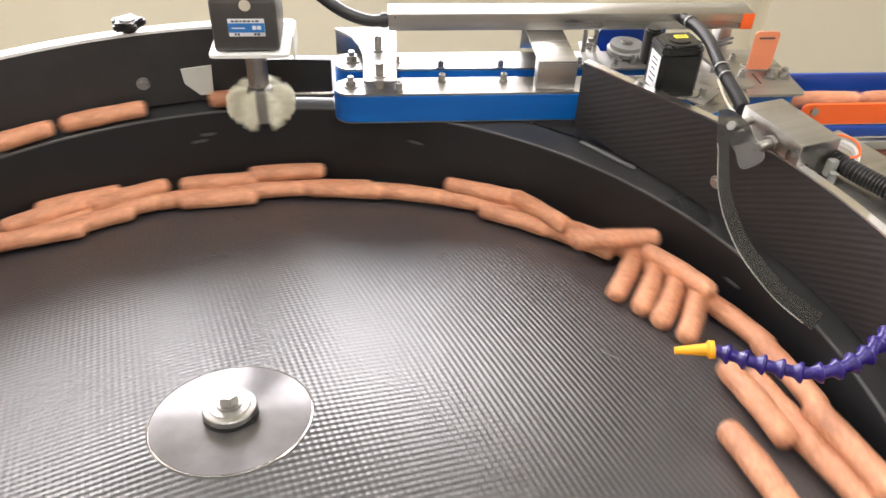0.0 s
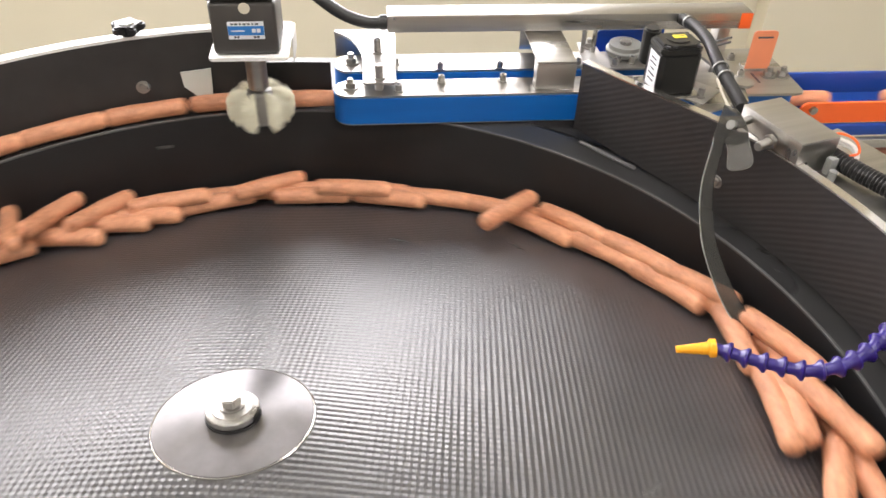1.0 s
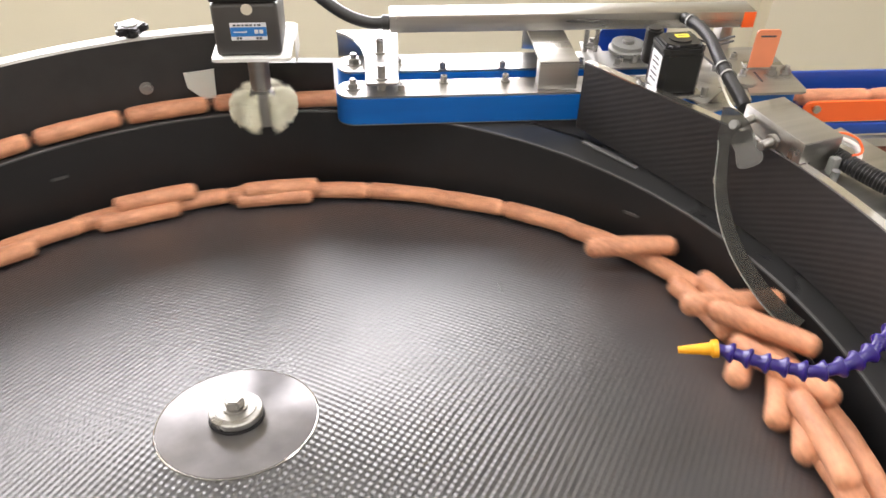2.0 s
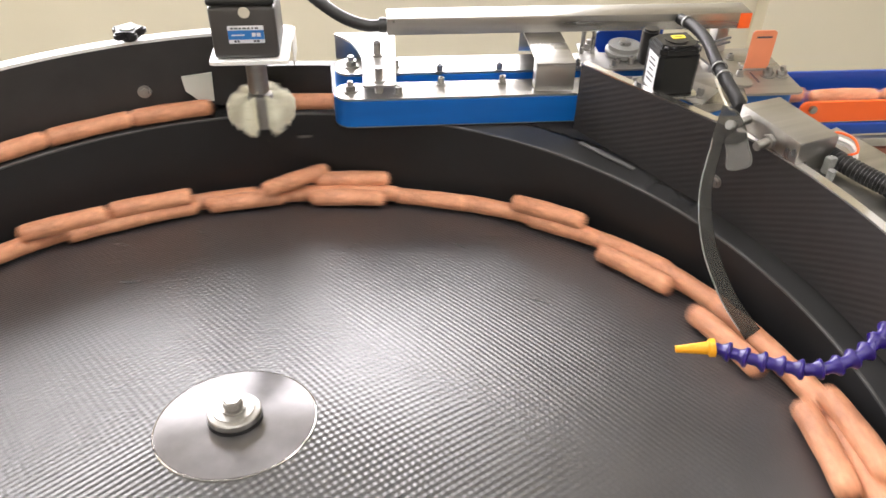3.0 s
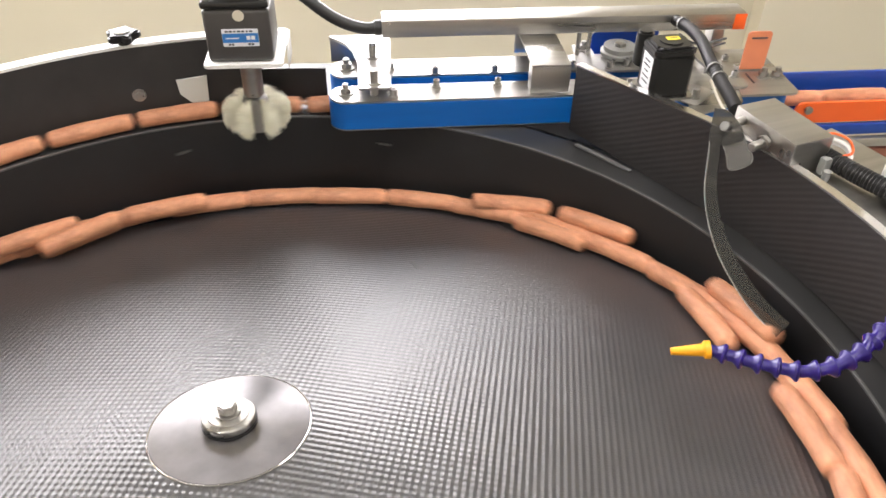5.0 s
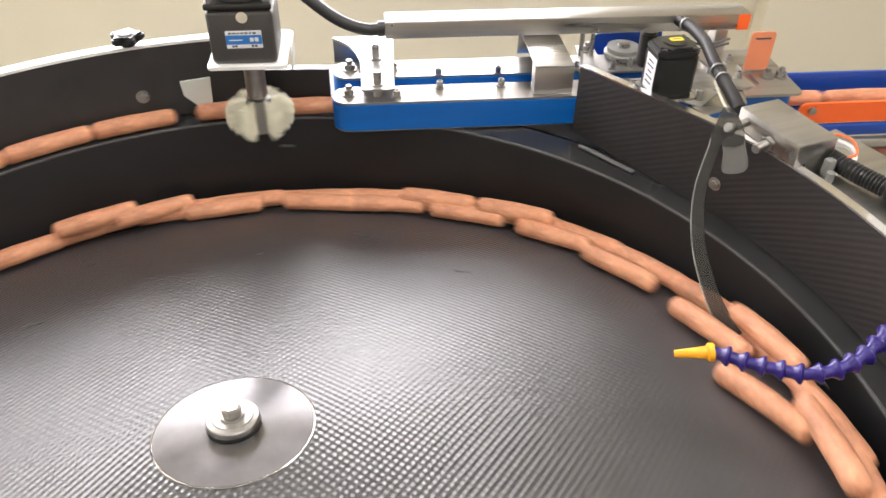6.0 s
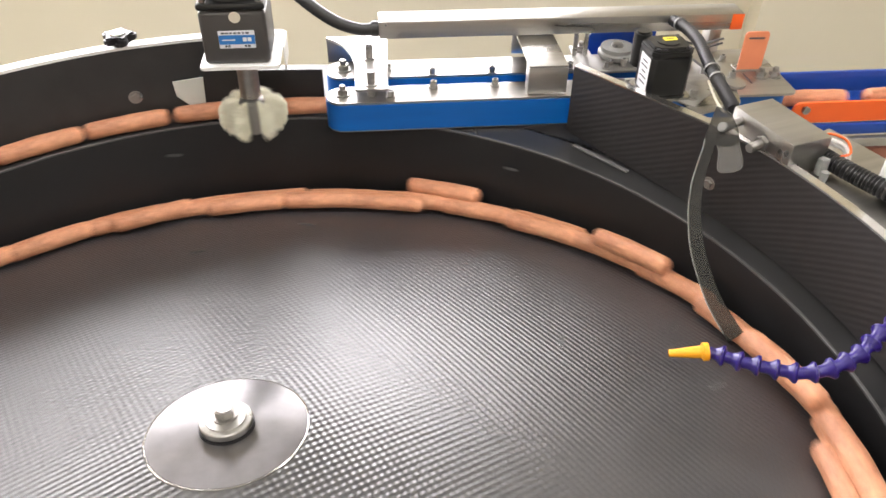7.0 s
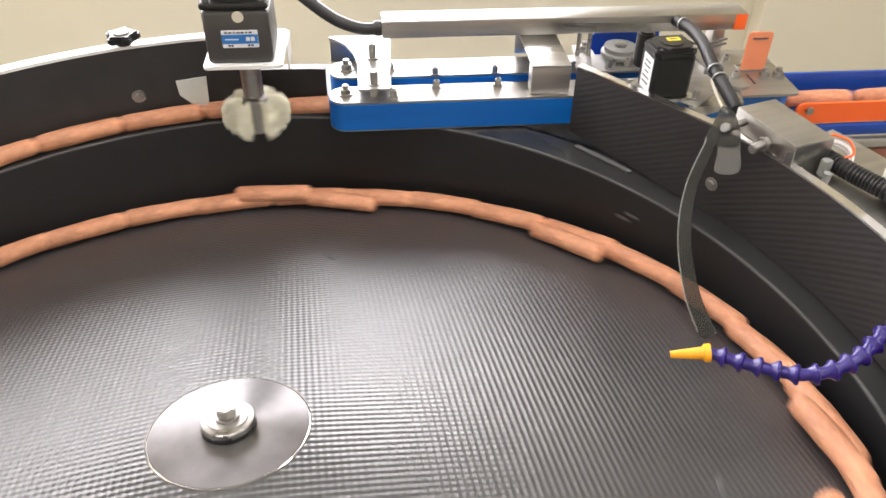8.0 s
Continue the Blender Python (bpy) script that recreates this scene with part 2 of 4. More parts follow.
def room():
    # walls stand parallel to the gripper belts
    def slab(name, sx, sy, sz, at, material, label):
        ob = part(name, box(sx, sy, sz, at), material, smooth=False)
        ob.matrix_basis = pose(0, 0, 0, 0, 0, TURN)
        return tagged(ob, label, kind="structure")
    slab("floor", 7.2, 6.4, 0.1, (0.4, -0.6, -0.05), M_FLOOR, "grey epoxy floor of the production room")
    slab("ceiling", 7.2, 6.4, 0.1, (0.4, -0.6, 2.95), M_CEIL, "grey ceiling of the production room")
    # the wall behind the machine has two windows above the machine's height
    W0, W1, Z0, Z1, Z2 = -2.9, 0.70, 0.98, 1.80, 2.02
    wall = join(box(7.0, 0.1, Z0, (0.4, 1.50, Z0 / 2)), box(7.0, 0.1, 2.9 - Z2, (0.4, 1.50, (2.9 + Z2) / 2)), box(3.9 + 1.03, 0.1, Z2 - Z1, (1.435, 1.50, (Z2 + Z1) / 2)),
                box(W0 + 3.1, 0.1, Z2 - Z0, ((W0 - 3.1) / 2, 1.50, (Z0 + Z2) / 2)), box(3.9 - W1, 0.1, Z1 - Z0, ((3.9 + W1) / 2, 1.50, (Z0 + Z1) / 2)),
                box(0.12, 0.1, Z2 - Z0, (-1.09, 1.50, (Z0 + Z2) / 2)))
    ob = part("wall_north", wall, M_CREAM, smooth=False)
    ob.matrix_basis = pose(0, 0, 0, 0, 0, TURN)
    tagged(ob, "plain cream wall with windows above the machine", kind="structure")
    for name, a, b, Z1 in (("window_1", W0, -1.15, Z2), ("window_2", -1.03, W1, Z1)):
        w = empty(name, pose(0, 0, 0, 0, 0, TURN), "white-framed window letting in daylight", kind="structure")
        part("window_frame", join(box(b - a, 0.05, 0.04, ((a + b) / 2, 1.50, Z0 + 0.02)), box(b - a, 0.05, 0.04, ((a + b) / 2, 1.50, Z1 - 0.02)),
                                  box(0.04, 0.05, Z1 - Z0 - 0.08, (a + 0.02, 1.50, (Z0 + Z1) / 2)), box(0.04, 0.05, Z1 - Z0 - 0.08, (b - 0.02, 1.50, (Z0 + Z1) / 2)),
                                  box(0.04, 0.05, Z1 - Z0 - 0.08, ((a + b) / 2, 1.50, (Z0 + Z1) / 2))), M_WHITE, w)
        lamp = bpy.data.lights.new("daylight", "AREA")
        lamp.shape, lamp.size, lamp.size_y = "RECTANGLE", b - a - 0.08, Z1 - Z0 - 0.08
        lamp.color, lamp.energy = (1.0, 0.955, 0.975), DAYLIGHT * (b - a - 0.08) * (Z1 - Z0 - 0.08) * math.pi
        day = new("daylight", lamp)
        day.matrix_basis = pose(0, 0, 0, 0, 0, TURN) @ pose((a + b) / 2, 1.535, (Z0 + Z1) / 2, -90, 0, 0)
    slab("wall_south", 7.0, 0.1, 2.9, (0.4, -3.75, 1.45), M_CREAM, "plain cream wall panel")
    slab("wall_east", 0.1, 5.15, 2.9, (3.85, -1.125, 1.45), M_CREAM, "plain cream wall panel")
    slab("wall_west", 0.1, 5.15, 2.9, (-3.05, -1.125, 1.45), M_CREAM, "plain cream wall panel")
    slab("trim", 1.9, 0.06, 2.898, (2.12, 1.418, 1.45), M_CREAM, "cream boxed-out wall panel beside the belt line")


def ceiling_lights():
    first = None
    for x, y in ((-1.2, 0.15), (0.6, 0.15), (2.2, 0.15), (-1.2, -1.9), (0.6, -1.9), (2.2, -1.9)):
        m = pose(0, 0, 0, 0, 0, TURN) @ pose(x, y, 2.9)
        if first is None:
            first = empty("ceiling_light", m, "flat white ceiling light panel, switched on", "ceiling light", "ceiling lights")
            part("frame", join(box(1.24, 0.02, 0.05, (0, 0.31, -0.025)), box(1.24, 0.02, 0.05, (0, -0.31, -0.025)),
                               box(0.02, 0.6, 0.05, (0.61, 0, -0.025)), box(0.02, 0.6, 0.05, (-0.61, 0, -0.025))), M_WHITE, first)
            part("diffuser", box(1.2, 0.6, 0.01, (0, 0, -0.03)), M_LAMP, first)
        else:
            copy_thing(first, m)


# ---- the feeder: housing, fences, bowl, disc ----
DISC = Matrix.Translation((0, 0, LZ - 0.0342)) @ Vector((0, 0, 1)).rotation_difference(Vector((0.0374, 0.1669, 1)).normalized()).to_matrix().to_4x4()
BOWL = pose(0.003, 0, LZ)
HUB = Matrix.Translation((-0.0025, -0.011, 0)) @ DISC
DISC_SPEED, BOWL_SPEED = -114.0, -98.0     # degrees a second
WALL_R = 0.676                            # inside of the fences


def feeder():
    f = empty("centrifugal_feeder", pose(0, 0, LZ), "round stainless centrifugal feeder with black-lined guard walls", "machine")
    part("housing", join(revolve([(0.698, -0.46), (0.72, -0.46), (0.72, -0.012), (0.698, -0.012)], seg=128),
                         cyl(0.70, 0.02, (0, 0, -0.46), 96)), M_STEEL, f, "brushed stainless drum")
    for a in (20, 110, 200, 290):
        c = Vector((math.cos(radians(a)), math.sin(radians(a)), 0)) * 0.62
        part("leg", box(0.06, 0.06, 0.52, (c.x, c.y, -0.72), 0.006), M_STEEL, f)
        part("foot", cyl(0.045, 0.02, (c.x, c.y, -1.0), 20), M_BLACK, f)
    # guard wall behind the ledge, up to the brush
    g = part("guard_wall", revolve([(WALL_R, 0.004), (WALL_R + 0.006, 0.004), (WALL_R + 0.006, 0.1195), (WALL_R, 0.1195)], 75.0, 262.0, 110), M_SHEET, f, "matte black guard wall")
    # stainless flange; the bright light on it is put into a white colour
    part("top_rail", revolve([(WALL_R + 0.0005, 0.120), (WALL_R + 0.0195, 0.120), (WALL_R + 0.0195, 0.1245), (WALL_R + 0.0005, 0.1245)], 75.5, 262.0, 110), M_WHITE, f, "flat stainless rim rail, coloured white as if brightly lit")
    part("rail_skirt", revolve([(WALL_R + 0.0155, -0.01), (WALL_R + 0.0195, -0.01), (WALL_R + 0.0195, 0.1195), (WALL_R + 0.0155, 0.1195)], 75.5, 262.0, 110), M_STEEL, f)
    part("low_panel", revolve([(WALL_R - 0.004, 0.003), (WALL_R + 0.002, 0.003), (WALL_R + 0.002, 0.068), (WALL_R - 0.004, 0.068)], 66.6, 76.5, 14), M_BLACK, f, "low black panel in front of the belts")
    part("patch", join(extrude([(-0.020, 0.0), (0.001, -0.022), (0.021, -0.022), (0.024, 0.026), (-0.022, 0.024)], 0, 0.003)), M_PATCH, f,
         "milky white plastic tab", m=pose(WALL_R * math.cos(radians(84.3)), WALL_R * math.sin(radians(84.3)), 0.038) @ pose(0, 0, 0, 0, 0, -5.7) @ pose(0, -0.0035, 0, 90, 0, 0))
    screw(f, (-0.0125, 0.6760, 0.044), (0.018, -1, 0), 1.9)
    # right-hand wall: an arc, then straight on along its tangent
    a1 = radians(14)
    p = Vector((WALL_R * math.cos(a1), WALL_R * math.sin(a1)))
    t = Vector((-math.sin(a1), math.cos(a1)))
    prof = [(WALL_R, 0.003), (WALL_R + 0.008, 0.003), (WALL_R + 0.008, 0.1246), (WALL_R, 0.1246)]
    part("guard_wall", revolve(prof, -98, 14, 80), M_FENCE, f, "black ribbed belting guard wall")
    n = Vector((math.cos(a1), math.sin(a1)))
    q = p + t * 0.252
    wedge = extrude([p, p + n * 0.008, q + n * 0.008, q], 0.003, 0.1246)
    for v in wedge.verts:
        if v.co.z > 0.1 and (v.co.xy - q).length < 0.02:
            v.co.z = 0.1095
    part("guard_wall", wedge, M_FENCE, f, "straight black guard wall end")
    strip = extrude([p - n * 0.0005, p + n * 0.0115, q + n * 0.0115, q - n * 0.0005], 0.125, 0.1275)
    for v in strip.verts:
        if (v.co.xy - q).length < 0.02:
            v.co.z -= 0.0151
    part("edge_strip", strip, M_POLISH, f, "bright metal edge strip")
    part("edge_strip", revolve([(WALL_R - 0.0005, 0.125), (WALL_R + 0.0115, 0.125), (WALL_R + 0.0115, 0.1275), (WALL_R - 0.0005, 0.1275)], -98, 14, 80), M_POLISH, f, "bright metal edge strip")
    part("deck", revolve([(WALL_R + 0.0125, 0.105), (0.825, 0.105), (0.825, 0.11), (WALL_R + 0.0125, 0.11)], -60, 9, 50), M_STEEL, f, "flat stainless deck behind the wall")
    # no real part: a thin grey bar painted in for the ledge's reflected streak
    part("gleam_strip", box(0.100, 0.0075, 0.003, (0, 0, 0.0025), 0.001), M_GLEAM, f, "grey strip standing in for a reflection at the wall's foot",
         m=pose(0.6015, 0.3195, 0, 0, 0, -69.0))
    part("table", revolve([(0.7005, -0.016), (0.86, -0.016), (0.86, -0.012), (0.7005, -0.012)], 12, 80, 40), M_BLACK, f, "dark table plate under the belts")
    screw(f, (0.6590, 0.1535, 0.047), (-0.974, -0.227, 0), 1.7)
    return f


def screw(parent, at, direction, k=1.0):
    t = along(direction)
    s = part("screw", join(cyl(0.0055 * k, 0.0015, (0, 0, 0), 20, bevel=0.0004), cyl(0.0036 * k, 0.0045, (0, 0, 0.0015), 6, bevel=0.0004)), M_BOLT, parent,
             m=Matrix.Translation(at) @ t)
    return s


def rotating_bowl():
    b = empty("rotating_bowl", BOWL, "black rotating bowl wall with a narrow ledge, grey worn lip", "bowl")
    wall = [(0.6385, -0.002), (0.6345, -0.030), (0.629, -0.075), (0.624, -0.12), (0.619, -0.165), (0.625, -0.165), (0.630, -0.12), (0.635, -0.075), (0.6405, -0.03), (0.644, -0.006)]
    part("inner_wall", revolve(wall, seg=160), M_BOWL, b, "smooth black bowl wall")
    part("ledge", revolve([(0.6425, -0.0055), (0.694, -0.0055), (0.694, -0.0005), (0.6425, -0.0005)], seg=160), M_LEDGE, b, "narrow glossy black ledge")
    part("lip", revolve([(0.6382, -0.002), (0.6422, -0.0045), (0.6422, 0.0006), (0.6402, 0.0010), (0.6382, 0.0004)], seg=160), M_LIP, b, "thin grey worn lip")
    rng = random.Random(3)
    for i in range(7):
        a = radians(rng.uniform(0, 360))
        z = -0.045 + rng.uniform(-0.012, 0.012)
        m = pose(0.6315 * math.cos(a), 0.6315 * math.sin(a), z, 0, 0, math.degrees(a) + 90) @ pose(0, 0.0012, 0, 90, 0, 0) @ pose(0, 0, 0, 0, 0, rng.uniform(-12, 12))
        part("scuff", extrude(rounded(-0.011, -0.0022, 0.011, 0.0022, 0.002, 3), -0.0006, 0.0006), M_LIP, b, m=m)
    return b


def rotating_disc():
    d = empty("rotating_disc", HUB, "tilted conical disc faced with woven black belting", "disc")
    part("cone", revolve([(0.070, 0.0655), (0.30, 0.0372), (0.50, 0.0124), (0.600, 0.0001), (0.6125, -0.0010), (0.6125, -0.008), (0.070, 0.055)], seg=160), M_DISC, d, "woven black belting")
    part("hub_cap", revolve([(0.0001, 0.0645), (0.0736, 0.0645), (0.0736, 0.0658), (0.0729, 0.0664), (0.030, 0.0693), (0.0001, 0.0696)], seg=128), M_SPUN, d, "worn stainless hub plate")
    part("hub_rim", revolve([(0.0737, 0.0640), (0.0750, 0.0640), (0.0750, 0.0656), (0.0743, 0.0662), (0.0737, 0.0660)], seg=96), M_POLISH, d, "bright turned edge")
    part("hub_ring", revolve([(0.0001, 0.0697), (0.0254, 0.0697), (0.0254, 0.0722), (0.0001, 0.0722)], seg=48), M_BLACK, d, "black rubber washer")
    part("hub_nut", revolve([(0.0001, 0.0723), (0.0240, 0.0723), (0.0246, 0.0732), (0.0246, 0.0786), (0.0238, 0.0796), (0.0190, 0.0802), (0.0186, 0.0810), (0.0001, 0.0810)], seg=48), M_BOLT, d, "turned stainless boss")
    part("hub_bolt", join(cyl(0.0112, 0.0016, (0, 0, 0.0811), 24, bevel=0.0003), cyl(0.0094, 0.0090, (0, 0, 0.0827), 6, bevel=0.0014)), M_STEEL, d, "hexagon bolt head")
    rng = random.Random(8)
    for i in range(9):
        a, r = rng.uniform(0, 2 * math.pi), rng.uniform(0.38, 0.54)
        m = pose(0, 0, 0, 0, 0, math.degrees(a)) @ pose(r, 0, 0.0378 - (r - 0.295) * 0.1225, 0, 7.0, 0) @ pose(0, 0, 0, 0, 0, rng.uniform(0, 180))
        part("scuff", extrude(rounded(-0.013, -0.0025, 0.013, 0.0025, 0.0024, 3), -0.0004, 0.0009), M_LIP, d, m=m)
    return d


def clamp_knob(machine):
    k = empty("clamp_knob", pose(-0.015, 0.685, 0.1246))
    k.parent = machine
    tagged(k, "black five-lobed clamping knob")
    lobes = []
    for i in range(60):
        a = 2 * math.pi * i / 60
        r = 0.0195 + 0.0060 * math.cos(5 * a)
        lobes.append((r * math.cos(a), r * math.sin(a)))
    part("grip", extrude(lobes, 0.006, 0.0185, 0.003), M_BLACK, k)
    part("stem", cyl(0.0095, 0.0062, (0, 0, 0), 20), M_BLACK, k)
    # the glare on the black grip, put in as a pale disc
    part("cap", cyl(0.0115, 0.002, (0, 0, 0.0185), 20, bevel=0.0006), M_PATCH, k, "pale disc painted as the glare on top")


# ---- brush and its motor ----
BRUSH = (0.1480, 0.587)


def brush_motor():
    m = empty("brush_motor", pose(BRUSH[0], BRUSH[1], LZ + 0.007, 0, 0, TURN), "dark grey gear motor with a blue label on a white bracket", "motor")
    part("mount_plate", extrude(rounded(-0.056, -0.052, 0.054, 0.075, 0.006), 0.119, 0.124, 0.0008), M_WHITE, m, "white mounting plate")
    part("bracket", box(0.0022, 0.058, 0.036, (0.0554, 0.040, 0.1058), 0.0006), M_WHITE, m, "white side bracket")
    part("bracket_arm", box(0.07, 0.05, 0.005, (-0.008, 0.10, 0.1215), 0.001), M_WHITE, m)
    part("gearbox", box(0.090, 0.090, 0.0765, (-0.003, 0.0, 0.1625), 0.0065, 3), M_MOTOR, m, "dark grey cast gearbox")
    part("flange", box(0.092, 0.092, 0.0100, (-0.003, 0.0, 0.2063), 0.004), M_MOTORBLK, m)
    part("motor_body", cyl(0.043, 0.09, (-0.003, 0, 0.2115), 48, bevel=0.003), M_MOTOR, m)
    for x in (-0.040, 0.034):
        for y in (-0.038, 0.038):
            part("flange_screw", cyl(0.0045, 0.006, (x, y, 0.2115), 12, bevel=0.0006), M_BOLT, m)
    lab = part("label_plate", extrude(rounded(-0.0245, -0.0125, 0.0245, 0.0125, 0.001, 2), 0, 0.0006), M_LABEL, m, "white and blue rating label", m=pose(0, -0.0452, 0.1612, 90, 0, 0))
    part("label_band", extrude(rounded(-0.0243, -0.0068, 0.0243, 0.0064, 0.0005, 2), 0.0007, 0.0009), M_LABELBLUE, lab, "blue band", m=pose(0, -0.0452, 0.1612, 90, 0, 0))
    bars = [(-0.018 + 0.0055 * i, 0.0093, w, 0.0024, M_INK) for i, w in enumerate((0.004, 0.0045, 0.003, 0.0045, 0.004, 0.0025, 0.0045))]
    bars += [(-0.011, -0.0004, 0.018, 0.0016, M_LABEL), (0.0105, 0.0, 0.0052, 0.0056, M_LABEL), (0.0170, 0.0, 0.0052, 0.0056, M_LABEL)]
    bars += [(-0.0155, -0.0093, 0.003, 0.0030, M_INK), (-0.0115, -0.0093, 0.003, 0.0030, M_INK), (0.0110, -0.0093, 0.0035, 0.0030, M_INK), (0.0155, -0.0093, 0.0035, 0.0030, M_INK)]
    for x, y, w, h, mt in bars:
        part("print_bar", extrude(rounded(x - w / 2, y - h / 2, x + w / 2, y + h / 2, 0.0004, 2), 0.00095, 0.00115), mt, lab, m=pose(0, -0.0452, 0.1612, 90, 0, 0))
    part("sticker", cyl(0.0078, 0.0006, (0, 0, 0), 24, turn=Matrix()), M_CREAMSTK, m, "round cream sticker", m=pose(0.001, -0.0452, 0.1922, 90, 0, 0))
    part("drive_shaft", cyl(0.0152, 0.066, (0, 0, 0.053), 28, bevel=0.001), M_STEEL, m, "bright steel drive shaft")
    return m


def brush_wheel(motor):
    w = empty("brush_wheel", pose(0, 0, -0.004))
    w.parent = motor
    tagged(w, "cream nylon bristle wheel")
    part("hub", join(cyl(0.0180, 0.054, (0, 0, -0.001), 28, bevel=0.001), cyl(0.0195, 0.005, (0, 0, 0.046), 28, bevel=0.001)), M_SATIN, w, "steel brush hub")
    rng = random.Random(11)
    for k in range(6):
        bm = bmesh.new()
        for i in range(36):
            for j in range(3):
                a = radians((j - 1) * 8 + rng.uniform(-5, 5))
                z = 0.053 * (i + rng.random()) / 36
                ln = rng.uniform(0.0485, 0.0525) - 0.019 * max(0, abs(z / 0.053 - 0.5) * 2 - 0.45)
                q = [Vector((0.013, 0, z)), Vector((ln * math.cos(a), ln * math.sin(a), z + rng.uniform(-0.003, 0.003)))]
                s = 0.0007
                vs = [[bm.verts.new(p + Vector((0, s * dy, s * dz))) for dy, dz in ((-1, -1), (1, -1), (1, 1), (-1, 1))] for p in q]
                for n in range(4):
                    bm.faces.new((vs[0][n], vs[0][(n + 1) % 4], vs[1][(n + 1) % 4], vs[1][n]))
                bm.faces.new(vs[1])
        part("bristle_strip", bm, M_BRISTLE, w, smooth=False, m=pose(0, 0, 0, 0, 0, 60 * k))
    return w


# ---- gripper belts ----


def socket_bolt(parent, s, d, z, k=1.0, tall=0.010, name="bolt"):
    b = part(name, join(cyl(0.0075 * k, 0.0016, (s, d, z), 20), cyl(0.0052 * k, tall * k, (s, d, z + 0.0016), 16, bevel=0.0005)), M_BOLT, parent)
    part("socket", cyl(0.0026 * k, 0.0006, (s, d, z + 0.0017 + tall * k), 6), M_INK, b)
    return b


def hex_stud(parent, s, d, z, k=1.0):
    b = part("stud", join(cyl(0.0120 * k, 0.0016, (s, d, z), 24), cyl(0.0085 * k, 0.0075 * k, (s, d, z + 0.0016), 6, bevel=0.0006), cyl(0.0048 * k, 0.014 * k, (s, d, z + 0.0016), 14, bevel=0.0008)), M_BOLT, parent)
    return b


def belt_unit(name, d0, d1, front):
    u = empty(name, BELT, "blue gripper belt under a brushed stainless plate with bolts", "belt gripper", "gripper belts")
    r = (d1 - d0) / 2 - 0.0005
    pts = rounded(0.082, d0, 0.818, d1, r, 8)
    inner = rounded(0.085, d0 + 0.003, 0.815, d1 - 0.003, r - 0.003, 8)
    bm = bmesh.new()
    ring = [[bm.verts.new((x, y, z)) for x, y in p] for p, z in ((pts, 0.005), (pts, 0.0475), (inner, 0.0475), (inner, 0.005))]
    n = len(pts)
    for a in range(4):
        A, B = ring[a], ring[(a + 1) % 4]
        for i in range(n):
            bm.faces.new((A[i], A[(i + 1) % n], B[(i + 1) % n], B[i]))
    part("belt", bm, M_BLUE, u, "smooth blue belt")
    part("bottom_plate", extrude(rounded(0.0822, d0 + 0.0002, 0.8178, d1 - 0.0002, r - 0.0004, 8), 0.0030, 0.0046), M_STEEL, u, "thin stainless bottom plate")
    part("core", extrude(rounded(0.0925, d0 + 0.0055, 0.8115, d1 - 0.0055, r - 0.006, 8), 0.007, 0.0470), M_STEEL, u, "stainless belt bed")
    part("top_plate", extrude(rounded(0.0845, d0 + 0.0015, 0.8155, d1 - 0.0015, 0.021, 8), 0.0478, 0.0515, 0.0006), M_STEEL, u, "brushed stainless cover plate")
    if front:
        hex_stud(u, 0.108, d0 + 0.031, 0.0515)
        socket_bolt(u, 0.181, d0 + 0.017, 0.0515)
        for s in (0.249, 0.346):
            socket_bolt(u, s, d0 + 0.044, 0.0515)
    else:
        hex_stud(u, 0.109, d0 + 0.033, 0.0515, 1.1)
        socket_bolt(u, 0.181, d0 + 0.028, 0.0515)
        for s in (0.251, 0.348):
            socket_bolt(u, s, d0 + 0.006, 0.0515)
        for s in (0.478, 0.545, 0.592):
            socket_bolt(u, s, d0 + 0.012, 0.0515)
    return u


